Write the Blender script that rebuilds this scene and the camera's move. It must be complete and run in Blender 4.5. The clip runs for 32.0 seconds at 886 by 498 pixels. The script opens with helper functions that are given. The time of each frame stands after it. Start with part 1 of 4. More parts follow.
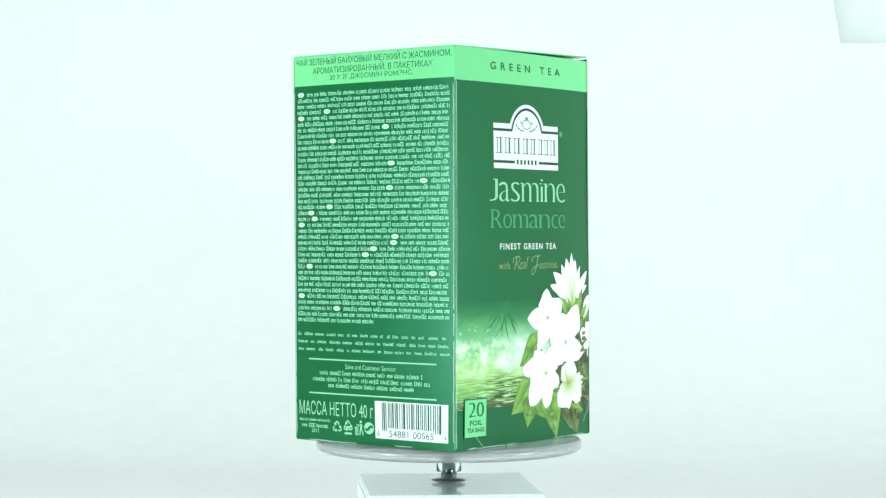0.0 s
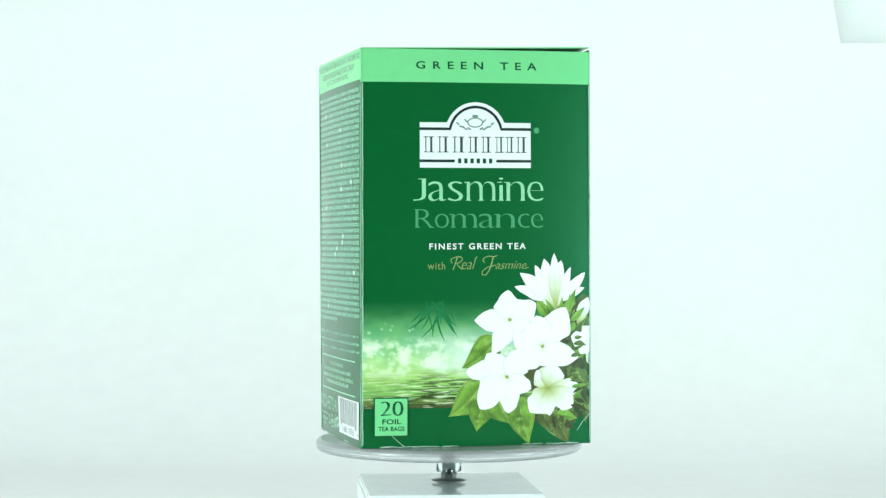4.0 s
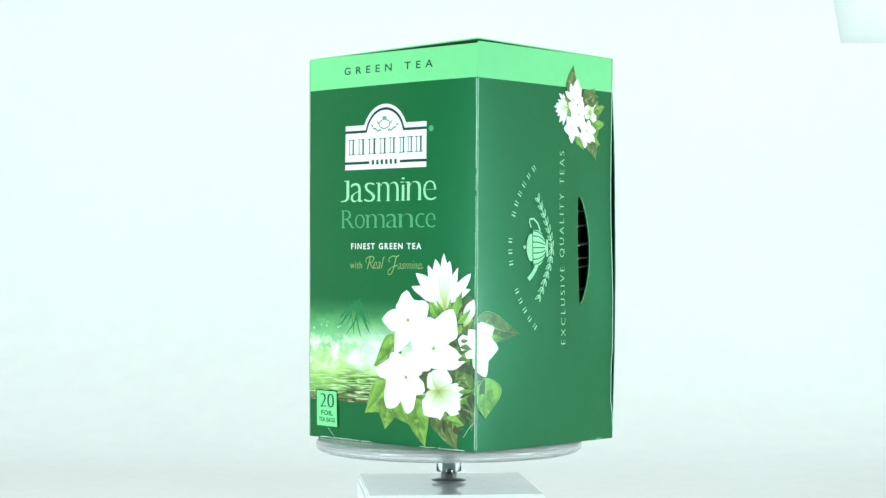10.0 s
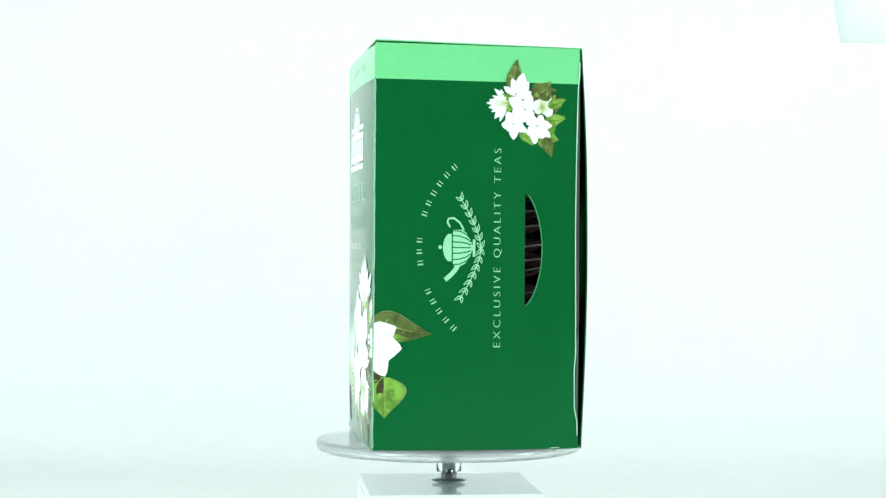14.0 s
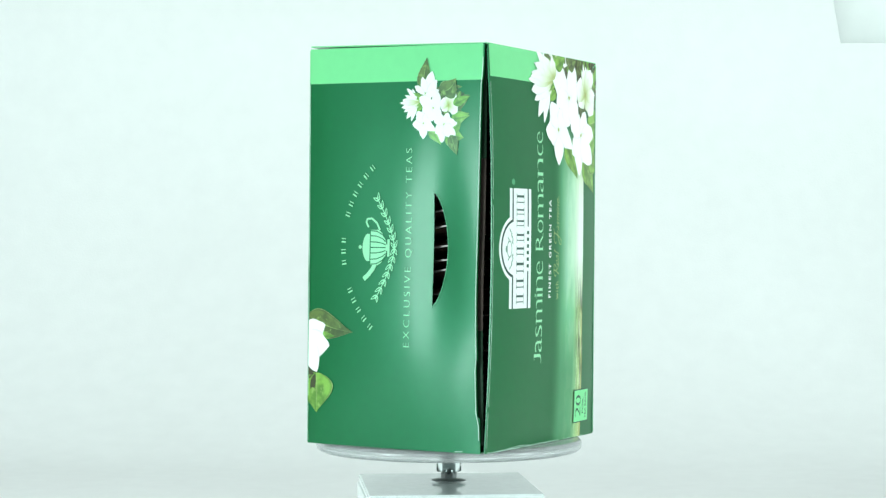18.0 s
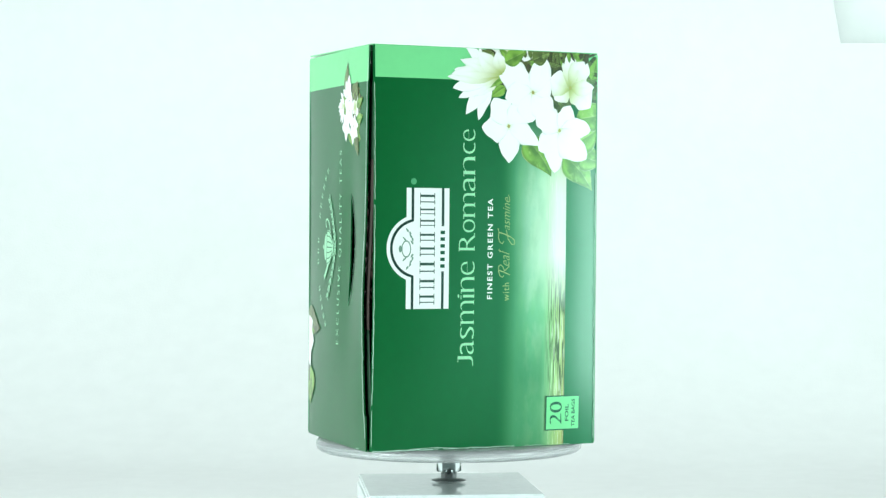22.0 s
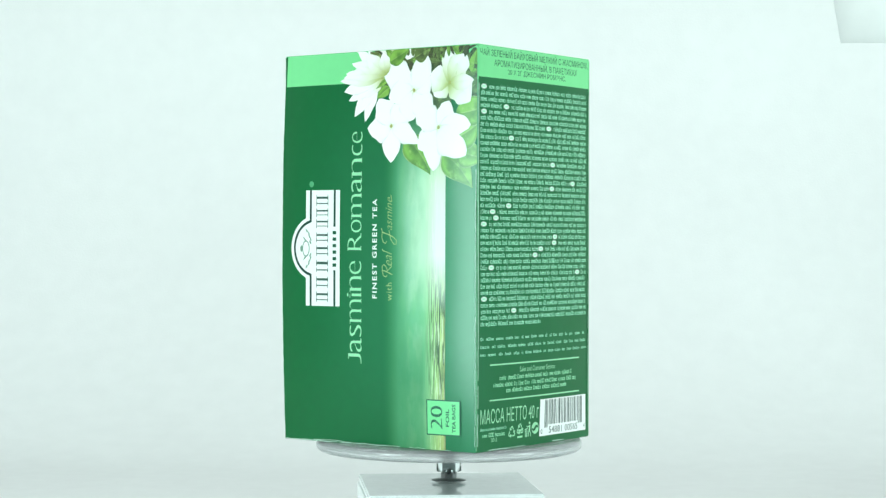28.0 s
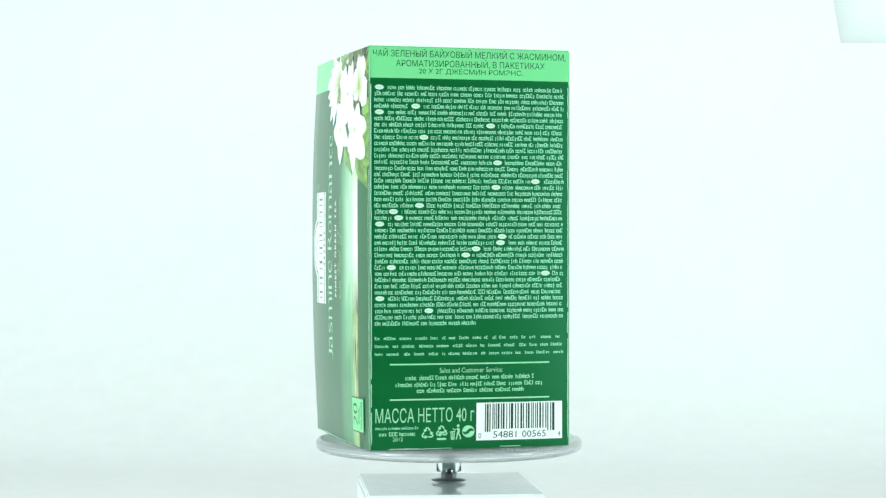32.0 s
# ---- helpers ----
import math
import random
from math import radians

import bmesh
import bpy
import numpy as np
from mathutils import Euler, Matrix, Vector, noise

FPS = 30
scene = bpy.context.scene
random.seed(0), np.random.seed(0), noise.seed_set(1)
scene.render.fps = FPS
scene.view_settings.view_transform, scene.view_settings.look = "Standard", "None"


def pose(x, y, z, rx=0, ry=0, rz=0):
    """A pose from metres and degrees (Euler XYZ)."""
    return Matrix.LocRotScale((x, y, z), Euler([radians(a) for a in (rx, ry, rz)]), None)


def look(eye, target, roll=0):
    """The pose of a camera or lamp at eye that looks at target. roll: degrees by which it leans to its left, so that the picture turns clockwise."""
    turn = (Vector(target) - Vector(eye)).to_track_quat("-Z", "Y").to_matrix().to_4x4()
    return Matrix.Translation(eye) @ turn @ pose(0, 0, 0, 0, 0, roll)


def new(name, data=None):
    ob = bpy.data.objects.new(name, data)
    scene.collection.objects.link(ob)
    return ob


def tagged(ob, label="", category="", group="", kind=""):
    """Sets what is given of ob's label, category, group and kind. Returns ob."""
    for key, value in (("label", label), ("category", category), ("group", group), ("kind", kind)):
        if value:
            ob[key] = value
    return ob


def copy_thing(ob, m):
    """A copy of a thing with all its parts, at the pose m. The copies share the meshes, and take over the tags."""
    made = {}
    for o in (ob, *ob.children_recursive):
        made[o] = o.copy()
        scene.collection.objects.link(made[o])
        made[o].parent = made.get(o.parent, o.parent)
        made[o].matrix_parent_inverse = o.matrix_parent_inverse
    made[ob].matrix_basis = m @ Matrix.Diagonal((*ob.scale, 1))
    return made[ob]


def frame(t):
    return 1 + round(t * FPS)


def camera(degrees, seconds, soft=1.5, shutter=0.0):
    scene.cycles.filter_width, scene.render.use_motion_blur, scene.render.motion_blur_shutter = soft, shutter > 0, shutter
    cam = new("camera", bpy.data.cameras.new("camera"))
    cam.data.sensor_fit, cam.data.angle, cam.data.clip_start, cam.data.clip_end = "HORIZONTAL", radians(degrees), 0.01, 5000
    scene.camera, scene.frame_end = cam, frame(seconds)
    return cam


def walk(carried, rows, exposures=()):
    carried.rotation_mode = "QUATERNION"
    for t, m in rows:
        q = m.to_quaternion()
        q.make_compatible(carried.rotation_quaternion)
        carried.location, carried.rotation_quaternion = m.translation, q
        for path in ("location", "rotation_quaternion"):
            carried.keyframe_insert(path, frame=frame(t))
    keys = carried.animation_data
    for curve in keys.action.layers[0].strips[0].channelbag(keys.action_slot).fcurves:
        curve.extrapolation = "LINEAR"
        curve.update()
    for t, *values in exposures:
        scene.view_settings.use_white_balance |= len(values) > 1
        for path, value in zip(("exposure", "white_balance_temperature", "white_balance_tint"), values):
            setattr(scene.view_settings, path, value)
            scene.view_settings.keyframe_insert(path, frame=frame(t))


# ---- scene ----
# ---- camera: it stands still, the turntable turns before it ----
EYE = (-0.0023, -0.7327, 0.0735)
cam = camera(25.74, 32.0, soft=1.35)
HELD = look(EYE, (-0.0023, 0.0, 0.0711), 0.057)
EXPOSURES = [(0.0, 0.0), (1.0, 0.05), (2.0, 0.0), (3.0, -0.06), (5.5, 0.06), (7.0, 0.05), (8.0, -0.1), (9.0, -0.12), (10.0, 0.03), (11.0, 0.02), (12.0, 0.0), (13.0, 0.1),
             (14.5, 0.15), (17.0, 0.03), (18.0, -0.08), (19.0, 0.08), (20.0, 0.1), (21.0, 0.05), (22.0, 0.01), (23.0, 0.09), (25.0, 0.08), (27.5, -0.16), (28.0, -0.13), (29.0, 0.0),
             (30.0, 0.03), (31.0, -0.07), (32.0, 0.05)]
walk(cam, [(0.0, HELD), (32.0, HELD)], EXPOSURES)

# the plate turns evenly: degrees at seconds
TURN = [(2.0 * k, 52.67 - 9.604 * 2.0 * k) for k in range(17)]

# ---- light: two soft lamps at the sides, one above the backdrop, an added front fill, a dim room ----
world = bpy.data.worlds.new("world")
scene.world = world
world.use_nodes = True
world.node_tree.nodes["Background"].inputs[0].default_value = (0.86, 1.0, 0.97, 1)
world.node_tree.nodes["Background"].inputs[1].default_value = 0.25


def soft_lamp(name, eye, target, w, h, power, colour):
    data = bpy.data.lights.new(name, "AREA")
    data.shape, data.size, data.size_y, data.energy, data.color = "RECTANGLE", w, h, power, colour
    ob = new(name, data)
    ob.matrix_world = look(eye, target)
    return ob


COOL = (0.82, 1.0, 0.985)
soft_lamp("side_lamp", (0.680, -0.305, 0.026), (0, 0.05, 0.06), 0.19, 0.24, 5.6, COOL)
soft_lamp("side_lamp", (-0.574, -0.480, 0.034), (0, 0.05, 0.06), 0.18, 0.24, 6.0, COOL)
# unseen fill lamp, added to brighten the faces turned forward and the table
soft_lamp("front_fill", (0.0, -0.62, 0.75), (0, 0.0, 0.06), 0.5, 0.3, 0.8, COOL)
soft_lamp("backdrop_lamp", (0.0, 0.10, 0.47), (0, 0.20, -0.05), 1.2, 0.15, 2.4, (0.93, 1.0, 0.995))


# ---- materials ----
VARNISH = 1.18


def material(name, colour, rough=0.5, metal=0.0, spec=0.5, vary=0.0, scale=60.0, bump=0.0, bump_scale=400.0, coat=0.0, tint=None):
    """A plain surface with grain: two scales of colour change and fine relief."""
    m = bpy.data.materials.new(name)
    m.use_nodes = True
    nt = m.node_tree
    b = nt.nodes["Principled BSDF"]
    b.inputs["Roughness"].default_value, b.inputs["Metallic"].default_value = rough, metal
    b.inputs["Specular IOR Level"].default_value = spec
    b.inputs["Coat Weight"].default_value, b.inputs["Coat Roughness"].default_value = coat, 0.17
    b.inputs["Coat IOR"].default_value = VARNISH
    b.inputs["Base Color"].default_value = (*colour, 1)
    if tint:
        b.inputs["Specular Tint"].default_value = (*tint, 1)
    co = nt.nodes.new("ShaderNodeTexCoord")
    if vary:
        n1, n2 = nt.nodes.new("ShaderNodeTexNoise"), nt.nodes.new("ShaderNodeTexNoise")
        n1.inputs["Scale"].default_value, n2.inputs["Scale"].default_value = scale, scale * 11
        n1.inputs["Detail"].default_value = 4
        add = nt.nodes.new("ShaderNodeMath")
        add.operation = "ADD"
        ramp = nt.nodes.new("ShaderNodeMapRange")
        ramp.inputs["From Min"].default_value, ramp.inputs["From Max"].default_value = 0.6, 1.4
        ramp.inputs["To Min"].default_value, ramp.inputs["To Max"].default_value = 1 - vary, 1 + vary
        mul = nt.nodes.new("ShaderNodeVectorMath")
        mul.operation = "SCALE"
        mul.inputs[0].default_value = colour
        for n in (n1, n2):
            nt.links.new(co.outputs["Object"], n.inputs["Vector"])
        nt.links.new(n1.outputs["Fac"], add.inputs[0])
        nt.links.new(n2.outputs["Fac"], add.inputs[1])
        nt.links.new(add.outputs[0], ramp.inputs["Value"])
        nt.links.new(ramp.outputs[0], mul.inputs["Scale"])
        nt.links.new(mul.outputs[0], b.inputs["Base Color"])
    if bump:
        n3, bm_ = nt.nodes.new("ShaderNodeTexNoise"), nt.nodes.new("ShaderNodeBump")
        n3.inputs["Scale"].default_value = bump_scale
        n3.inputs["Detail"].default_value = 3
        bm_.inputs["Strength"].default_value, bm_.inputs["Distance"].default_value = bump, 0.0006
        nt.links.new(co.outputs["Object"], n3.inputs["Vector"])
        nt.links.new(n3.outputs["Fac"], bm_.inputs["Height"])
        nt.links.new(bm_.outputs["Normal"], b.inputs["Normal"])
    return m


GREEN = (0.0008, 0.099, 0.0195)
BAND = (0.19, 0.66, 0.27)
SHEEN = (0.26, 1.0, 0.68)
INK = dict(rough=0.40, spec=0.47, tint=SHEEN, coat=1.0)
CARD = dict(bump=0.035, bump_scale=140.0, **INK)
green_card = material("green_card", GREEN, vary=0.06, scale=25, **CARD)
band_card = material("band_card", BAND, vary=0.03, scale=25, **CARD)
ink_dark = material("dark_green_ink", (0.006, 0.055, 0.024), **INK, vary=0.1, scale=300)
ink_black = material("black_ink", (0.012, 0.022, 0.02), **INK, vary=0.1, scale=300)
ink_char = material("charcoal_ink", (0.035, 0.060, 0.052), vary=0.1, scale=300, **INK)
ink_white = material("white_ink", (0.84, 0.87, 0.85), **INK, vary=0.03, scale=90, bump=0.035, bump_scale=140)
ink_pale = material("pale_green_ink", (0.31, 0.68, 0.40), **INK, vary=0.08, scale=200)
ink_mid = material("muted_green_ink", (0.078, 0.34, 0.155), **INK, vary=0.1, scale=200)
ink_gold = material("gold_green_ink", (0.30, 0.41, 0.15), **INK, vary=0.15, scale=200)
ink_small = material("small_print_ink", (0.34, 0.72, 0.49), **INK, vary=0.15, scale=600)
ink_oval = material("oval_mark_ink", (0.60, 0.76, 0.66), **INK, vary=0.05, scale=300)
ink_word = material("dim_print_ink", (0.018, 0.185, 0.072), **INK, vary=0.25, scale=600)
ink_grey = material("grey_green_ink", (0.16, 0.26, 0.20), **INK, vary=0.1, scale=300)
olive = material("olive_shade_print", (0.070, 0.070, 0.018), **INK, vary=0.95, scale=330)
brown = material("brown_twig_print", (0.06, 0.04, 0.018), **INK, vary=0.5, scale=300)
yellow = material("yellow_stamen_print", (0.36, 0.35, 0.09), **INK, vary=0.2, scale=900)
ink_reed = material("dark_reed_print", (0.016, 0.17, 0.055), **INK, vary=0.3, scale=200)
paper_edge = material("worn_paper_edge", (0.50, 0.72, 0.60), rough=0.8, vary=0.25, scale=180)
inside_card = material("grey_inside_card", (0.30, 0.28, 0.27), rough=0.9, vary=0.15, scale=80)
foil = material("dark_sachet_foil", (0.16, 0.085, 0.085), rough=0.32, metal=0.0, vary=0.3, scale=120)
# crimped edges are coloured paler than the foil, as their glint
foil_edge = material("crimp_glint", (0.27, 0.245, 0.235), rough=0.35, vary=0.3, scale=200)
chrome = material("chrome", (0.46, 0.50, 0.50), rough=0.16, metal=1.0)
dark_steel = material("dark_steel", (0.30, 0.32, 0.32), rough=0.28, metal=1.0, vary=0.2, scale=300)
mirror = material("mirror_top", (0.82, 0.885, 0.87), rough=0.10, vary=0.08, scale=40)
base_white = material("white_acrylic", (0.84, 0.88, 0.87), rough=0.25, vary=0.03, scale=40)
sheet_white = material("white_backdrop_cloth", (0.80, 0.82, 0.81), rough=0.95, spec=0.1, vary=0.025, scale=7, bump=0.15, bump_scale=900)
sheet_grey = material("grey_cloth_patch", (0.775, 0.81, 0.795), rough=0.95, spec=0.1, vary=0.03, scale=7)
table_mat = material("white_table", (0.75, 0.78, 0.77), rough=0.6, vary=0.03, scale=5)
wall_mat = material("grey_room_wall", (0.24, 0.26, 0.26), rough=0.9, vary=0.05, scale=2)
floor_mat = material("grey_room_floor", (0.08, 0.08, 0.08), rough=0.8, vary=0.1, scale=4)


def clear_plastic(name, tint, rough, clear, ior=1.49):
    m = bpy.data.materials.new(name)
    m.use_nodes = True
    b = m.node_tree.nodes["Principled BSDF"]
    b.inputs["Base Color"].default_value = (*tint, 1)
    b.inputs["Roughness"].default_value = rough
    b.inputs["Transmission Weight"].default_value = clear
    b.inputs["IOR"].default_value = ior
    return m


acrylic = clear_plastic("clear_acrylic", (0.965, 0.995, 1.0), 0.20, 0.80, 1.36)
clear_sleeve = clear_plastic("clear_sleeve", (0.97, 1.0, 1.0), 0.02, 1.0, 1.12)


def ramped(nt, value, stops):
    r = nt.nodes.new("ShaderNodeValToRGB")
    e = r.color_ramp.elements
    while len(e) > 1:
        e.remove(e[-1])
    e[0].position, e[0].color = stops[0][0], (*stops[0][1], 1)
    for p, c in stops[1:]:
        e.new(p).color = (*c, 1)
    nt.links.new(value, r.inputs[0])
    return r.outputs["Color"]


def grey(*stops):
    return [(p, (v, v, v)) for p, v in stops]


def mixed(nt, fac, a, b):
    m = nt.nodes.new("ShaderNodeMix")
    m.data_type = "RGBA"
    nt.links.new(fac, m.inputs[0])
    for s, i in ((a, 6), (b, 7)):
        if isinstance(s, tuple):
            m.inputs[i].default_value = (*s, 1)
        else:
            nt.links.new(s, m.inputs[i])
    return m.outputs[2]


def times(nt, a, b):
    m = nt.nodes.new("ShaderNodeMath")
    m.operation = "MULTIPLY"
    for k, s in enumerate((a, b)):
        if isinstance(s, float):
            m.inputs[k].default_value = s
        else:
            nt.links.new(s, m.inputs[k])
    return m.outputs[0]


def printed(name):
    m = bpy.data.materials.new(name)
    m.use_nodes = True
    nt = m.node_tree
    b = nt.nodes["Principled BSDF"]
    b.inputs["Roughness"].default_value, b.inputs["Specular IOR Level"].default_value = INK["rough"], INK["spec"]
    b.inputs["Specular Tint"].default_value = (*SHEEN, 1)
    b.inputs["Coat Weight"].default_value, b.inputs["Coat Roughness"].default_value = INK["coat"], 0.17
    b.inputs["Coat IOR"].default_value = VARNISH
    co = nt.nodes.new("ShaderNodeTexCoord")
    sep = nt.nodes.new("ShaderNodeSeparateXYZ")
    nt.links.new(co.outputs["UV"], sep.inputs[0])
    return m, nt, b, co, sep.outputs[0], sep.outputs[1]


def noise_of(nt, co, out, sx, sy, detail=3.0, off=0.0):
    mp = nt.nodes.new("ShaderNodeMapping")
    mp.inputs["Scale"].default_value = (sx, sy, sx if out == "Object" else 1)
    mp.inputs["Location"].default_value = (off, off, 0)
    n = nt.nodes.new("ShaderNodeTexNoise")
    n.inputs["Scale"].default_value, n.inputs["Detail"].default_value = 1.0, detail
    nt.links.new(co.outputs[out], mp.inputs[0])
    nt.links.new(mp.outputs[0], n.inputs["Vector"])
    return n.outputs["Fac"]


def lake_print(name, stops, patchy, bleach, reach=1.0, trough=(0.040, 0.050, 0.012), shallow=0.34, end=0.66):
    """A printed lake at dawn: green dusk fading down to pale mist, lights on the shore, dark ripples in the water."""
    m, nt, b, co, p, q = printed(name)
    p = times(nt, p, reach)
    base = ramped(nt, q, stops)
    cloud = ramped(nt, noise_of(nt, co, "UV", 11, 6, 5.0), grey((0.40, 0.0), (0.6, 0.8)))
    veil = times(nt, cloud, ramped(nt, q, grey((0.3, 0.0), (0.45, 1.0), (0.65, 0.6), (0.85, 0.0))))
    c1 = mixed(nt, times(nt, veil, 1.0 - 0.75 * bleach), base, (0.20, 0.52, 0.16))
    # pale lights on the shore
    glow = ramped(nt, noise_of(nt, co, "UV", 13, 8, 5.0, 3.3), grey((0.46, 0.0), (0.60, 1.0)))
    glow = times(nt, glow, ramped(nt, q, grey((0.24, 0.0), (0.36, 1.0), (0.52, 1.0), (0.62, 0.0))))
    c2 = mixed(nt, times(nt, glow, patchy), c1, (0.80, 0.92, 0.68))
    # bright mist over the far water
    mist = times(nt, ramped(nt, p, grey((0.22, 0.0), (0.40, 1.0), (0.7, 1.0))), ramped(nt, q, grey((0.26, 0.0), (0.36, 0.9), (0.46, 0.75), (0.72, 0.0))))
    mist = times(nt, mist, ramped(nt, noise_of(nt, co, "UV", 9, 7, 6.0, 1.7), grey((0.36, 0.35), (0.54, 1.0))))
    c2 = mixed(nt, times(nt, times(nt, mist, patchy), 1.0 - bleach), c2, (0.78, 0.91, 0.80))
    vor = nt.nodes.new("ShaderNodeTexVoronoi")
    vor.inputs["Scale"].default_value = 1.0
    mp = nt.nodes.new("ShaderNodeMapping")
    mp.inputs["Scale"].default_value = (34, 17, 1)
    nt.links.new(co.outputs["UV"], mp.inputs[0])
    nt.links.new(mp.outputs[0], vor.inputs["Vector"])
    dots = ramped(nt, vor.outputs["Distance"], grey((0.18, 0.55), (0.3, 0.0)))
    dots = times(nt, dots, ramped(nt, q, grey((0.38, 0.0), (0.46, 1.0), (0.66, 0.7), (0.74, 0.0))))
    dots = times(nt, dots, ramped(nt, p, grey((0.0, 1.0), (0.2, 1.0), (0.34, 0.0))))
    c3 = mixed(nt, times(nt, dots, patchy), c2, (0.62, 0.90, 0.66))
    # ripples, dark troughs and bright crests
    near = ramped(nt, q, grey((0.0, 1.0), (0.10, 1.0), (shallow * 0.62, 0.85), (shallow, 0.0)))
    wide = ramped(nt, p, grey((0.0, 0.22), (0.14, 0.35), (0.26, 1.0), (end, 1.0), (end + 0.08, 0.25)))
    rip = ramped(nt, noise_of(nt, co, "UV", 8, 54, 5.0), grey((0.48, 0.0), (0.53, 1.0)))
    c4 = mixed(nt, times(nt, times(nt, rip, near), wide), c3, trough)
    crest = ramped(nt, noise_of(nt, co, "UV", 11, 62, 5.0, 7.7), grey((0.56, 0.0), (0.61, 1.0)))
    c4 = mixed(nt, times(nt, times(nt, crest, near), 0.7), c4, (0.78, 0.86, 0.62))
    pale = times(nt, ramped(nt, q, grey((0.0, 1.0), (0.13, 1.0), (0.26, 0.55), (0.5, 0.3), (0.75, 0.0))), ramped(nt, p, grey((0.48, 0.0), (0.68, 1.0), (0.9, 0.8), (1.0, 0.5))))
    c5 = mixed(nt, times(nt, pale, bleach), c4, (0.82, 0.90, 0.80))
    dusk = times(nt, ramped(nt, q, grey((0.16, 0.0), (0.34, 0.85), (0.60, 0.75), (0.95, 0.0))), ramped(nt, p, grey((0.0, 0.85), (0.12, 0.7), (0.24, 0.8), (0.52, 0.0))))
    c6 = mixed(nt, times(nt, dusk, bleach), c5, (0.012, 0.14, 0.03))
    smudge = ramped(nt, noise_of(nt, co, "UV", 6, 3, 4.0, 4.1), grey((0.46, 0.0), (0.68, 0.28)))
    smudge = times(nt, smudge, ramped(nt, q, grey((0.22, 0.0), (0.38, 1.0), (0.85, 1.0), (1.0, 0.0))))
    c6 = mixed(nt, times(nt, smudge, bleach), c6, (0.02, 0.19, 0.055))
    # the picture melts into the plain green round it
    edge = ramped(nt, q, grey((0.5, 0.0), (0.72, 0.28), (0.88, 0.8), (0.97, 1.0)))
    far = ramped(nt, times(nt, p, 0.8), grey((0.76, 0.0), (0.82, 0.25), (0.94, 1.0)))
    c7 = mixed(nt, times(nt, edge, bleach), c6, GREEN)
    c8 = mixed(nt, times(nt, far, bleach), c7, GREEN)
    nt.links.new(c8, b.inputs["Base Color"])
    return m


def petal_print():
    m, nt, b, co, p, q = printed("petal_print")
    along = ramped(nt, p, [(0.0, (0.60, 0.66, 0.42)), (0.05, (0.80, 0.85, 0.74)), (0.12, (0.90, 0.92, 0.89)), (0.3, (0.92, 0.93, 0.92)), (1.0, (0.92, 0.93, 0.92))])
    rim = ramped(nt, q, grey((0.0, 0.45), (0.05, 0.10), (0.12, 0.0), (0.88, 0.0), (0.96, 0.12), (1.0, 0.45)))
    soft = times(nt, rim, ramped(nt, noise_of(nt, co, "Object", 130, 130), grey((0.42, 0.0), (0.58, 1.0))))
    c = mixed(nt, soft, along, (0.30, 0.40, 0.26))
    vein = ramped(nt, noise_of(nt, co, "UV", 2.5, 22, 3.0), grey((0.58, 0.0), (0.74, 0.16)))
    vein = times(nt, vein, ramped(nt, p, grey((0.0, 1.0), (0.55, 0.8), (0.8, 0.0))))
    nt.links.new(mixed(nt, vein, c, (0.56, 0.68, 0.52)), b.inputs["Base Color"])
    return m


def cream_print():
    m, nt, b, co, p, q = printed("cream_petal_print")
    along = ramped(nt, p, [(0.0, (0.30, 0.36, 0.08)), (0.15, (0.48, 0.55, 0.22)), (0.38, (0.74, 0.79, 0.60)), (0.65, (0.88, 0.91, 0.86)), (1.0, (0.91, 0.92, 0.91))])
    rim = ramped(nt, q, grey((0.0, 0.55), (0.1, 0.2), (0.26, 0.0), (0.8, 0.0), (0.93, 0.12), (1.0, 0.4)))
    shade = times(nt, rim, ramped(nt, noise_of(nt, co, "Object", 110, 110, 2.0), grey((0.38, 0.2), (0.62, 1.0))))
    c = mixed(nt, shade, along, (0.46, 0.50, 0.26))
    fold = ramped(nt, q, grey((0.36, 0.0), (0.47, 0.30), (0.55, 0.12), (0.66, 0.0)))
    fold = times(nt, fold, ramped(nt, p, grey((0.0, 1.0), (0.5, 0.8), (0.85, 0.0))))
    nt.links.new(mixed(nt, fold, c, (0.56, 0.58, 0.40)), b.inputs["Base Color"])
    return m


def leaf_print(name, dark, light):
    m, nt, b, co, p, q = printed(name)
    half = tuple(0.55 * x + 0.45 * y for x, y in zip(dark, light))
    lobes = ramped(nt, q, [(0.0, (0.42, 0.54, 0.22)), (0.03, half), (0.10, light), (0.46, light), (0.49, (0.36, 0.50, 0.15)), (0.515, half), (0.60, half), (0.85, light), (0.96, half), (1.0, (0.40, 0.50, 0.20))])
    spots = ramped(nt, noise_of(nt, co, "Object", 210, 210, 5.0), grey((0.44, 0.0), (0.62, 0.7)))
    c = mixed(nt, spots, lobes, dark)
    glint = ramped(nt, noise_of(nt, co, "Object", 330, 330, 4.0, 5.0), grey((0.58, 0.0), (0.68, 0.6)))
    nt.links.new(mixed(nt, glint, c, (0.34, 0.50, 0.13)), b.inputs["Base Color"])
    return m


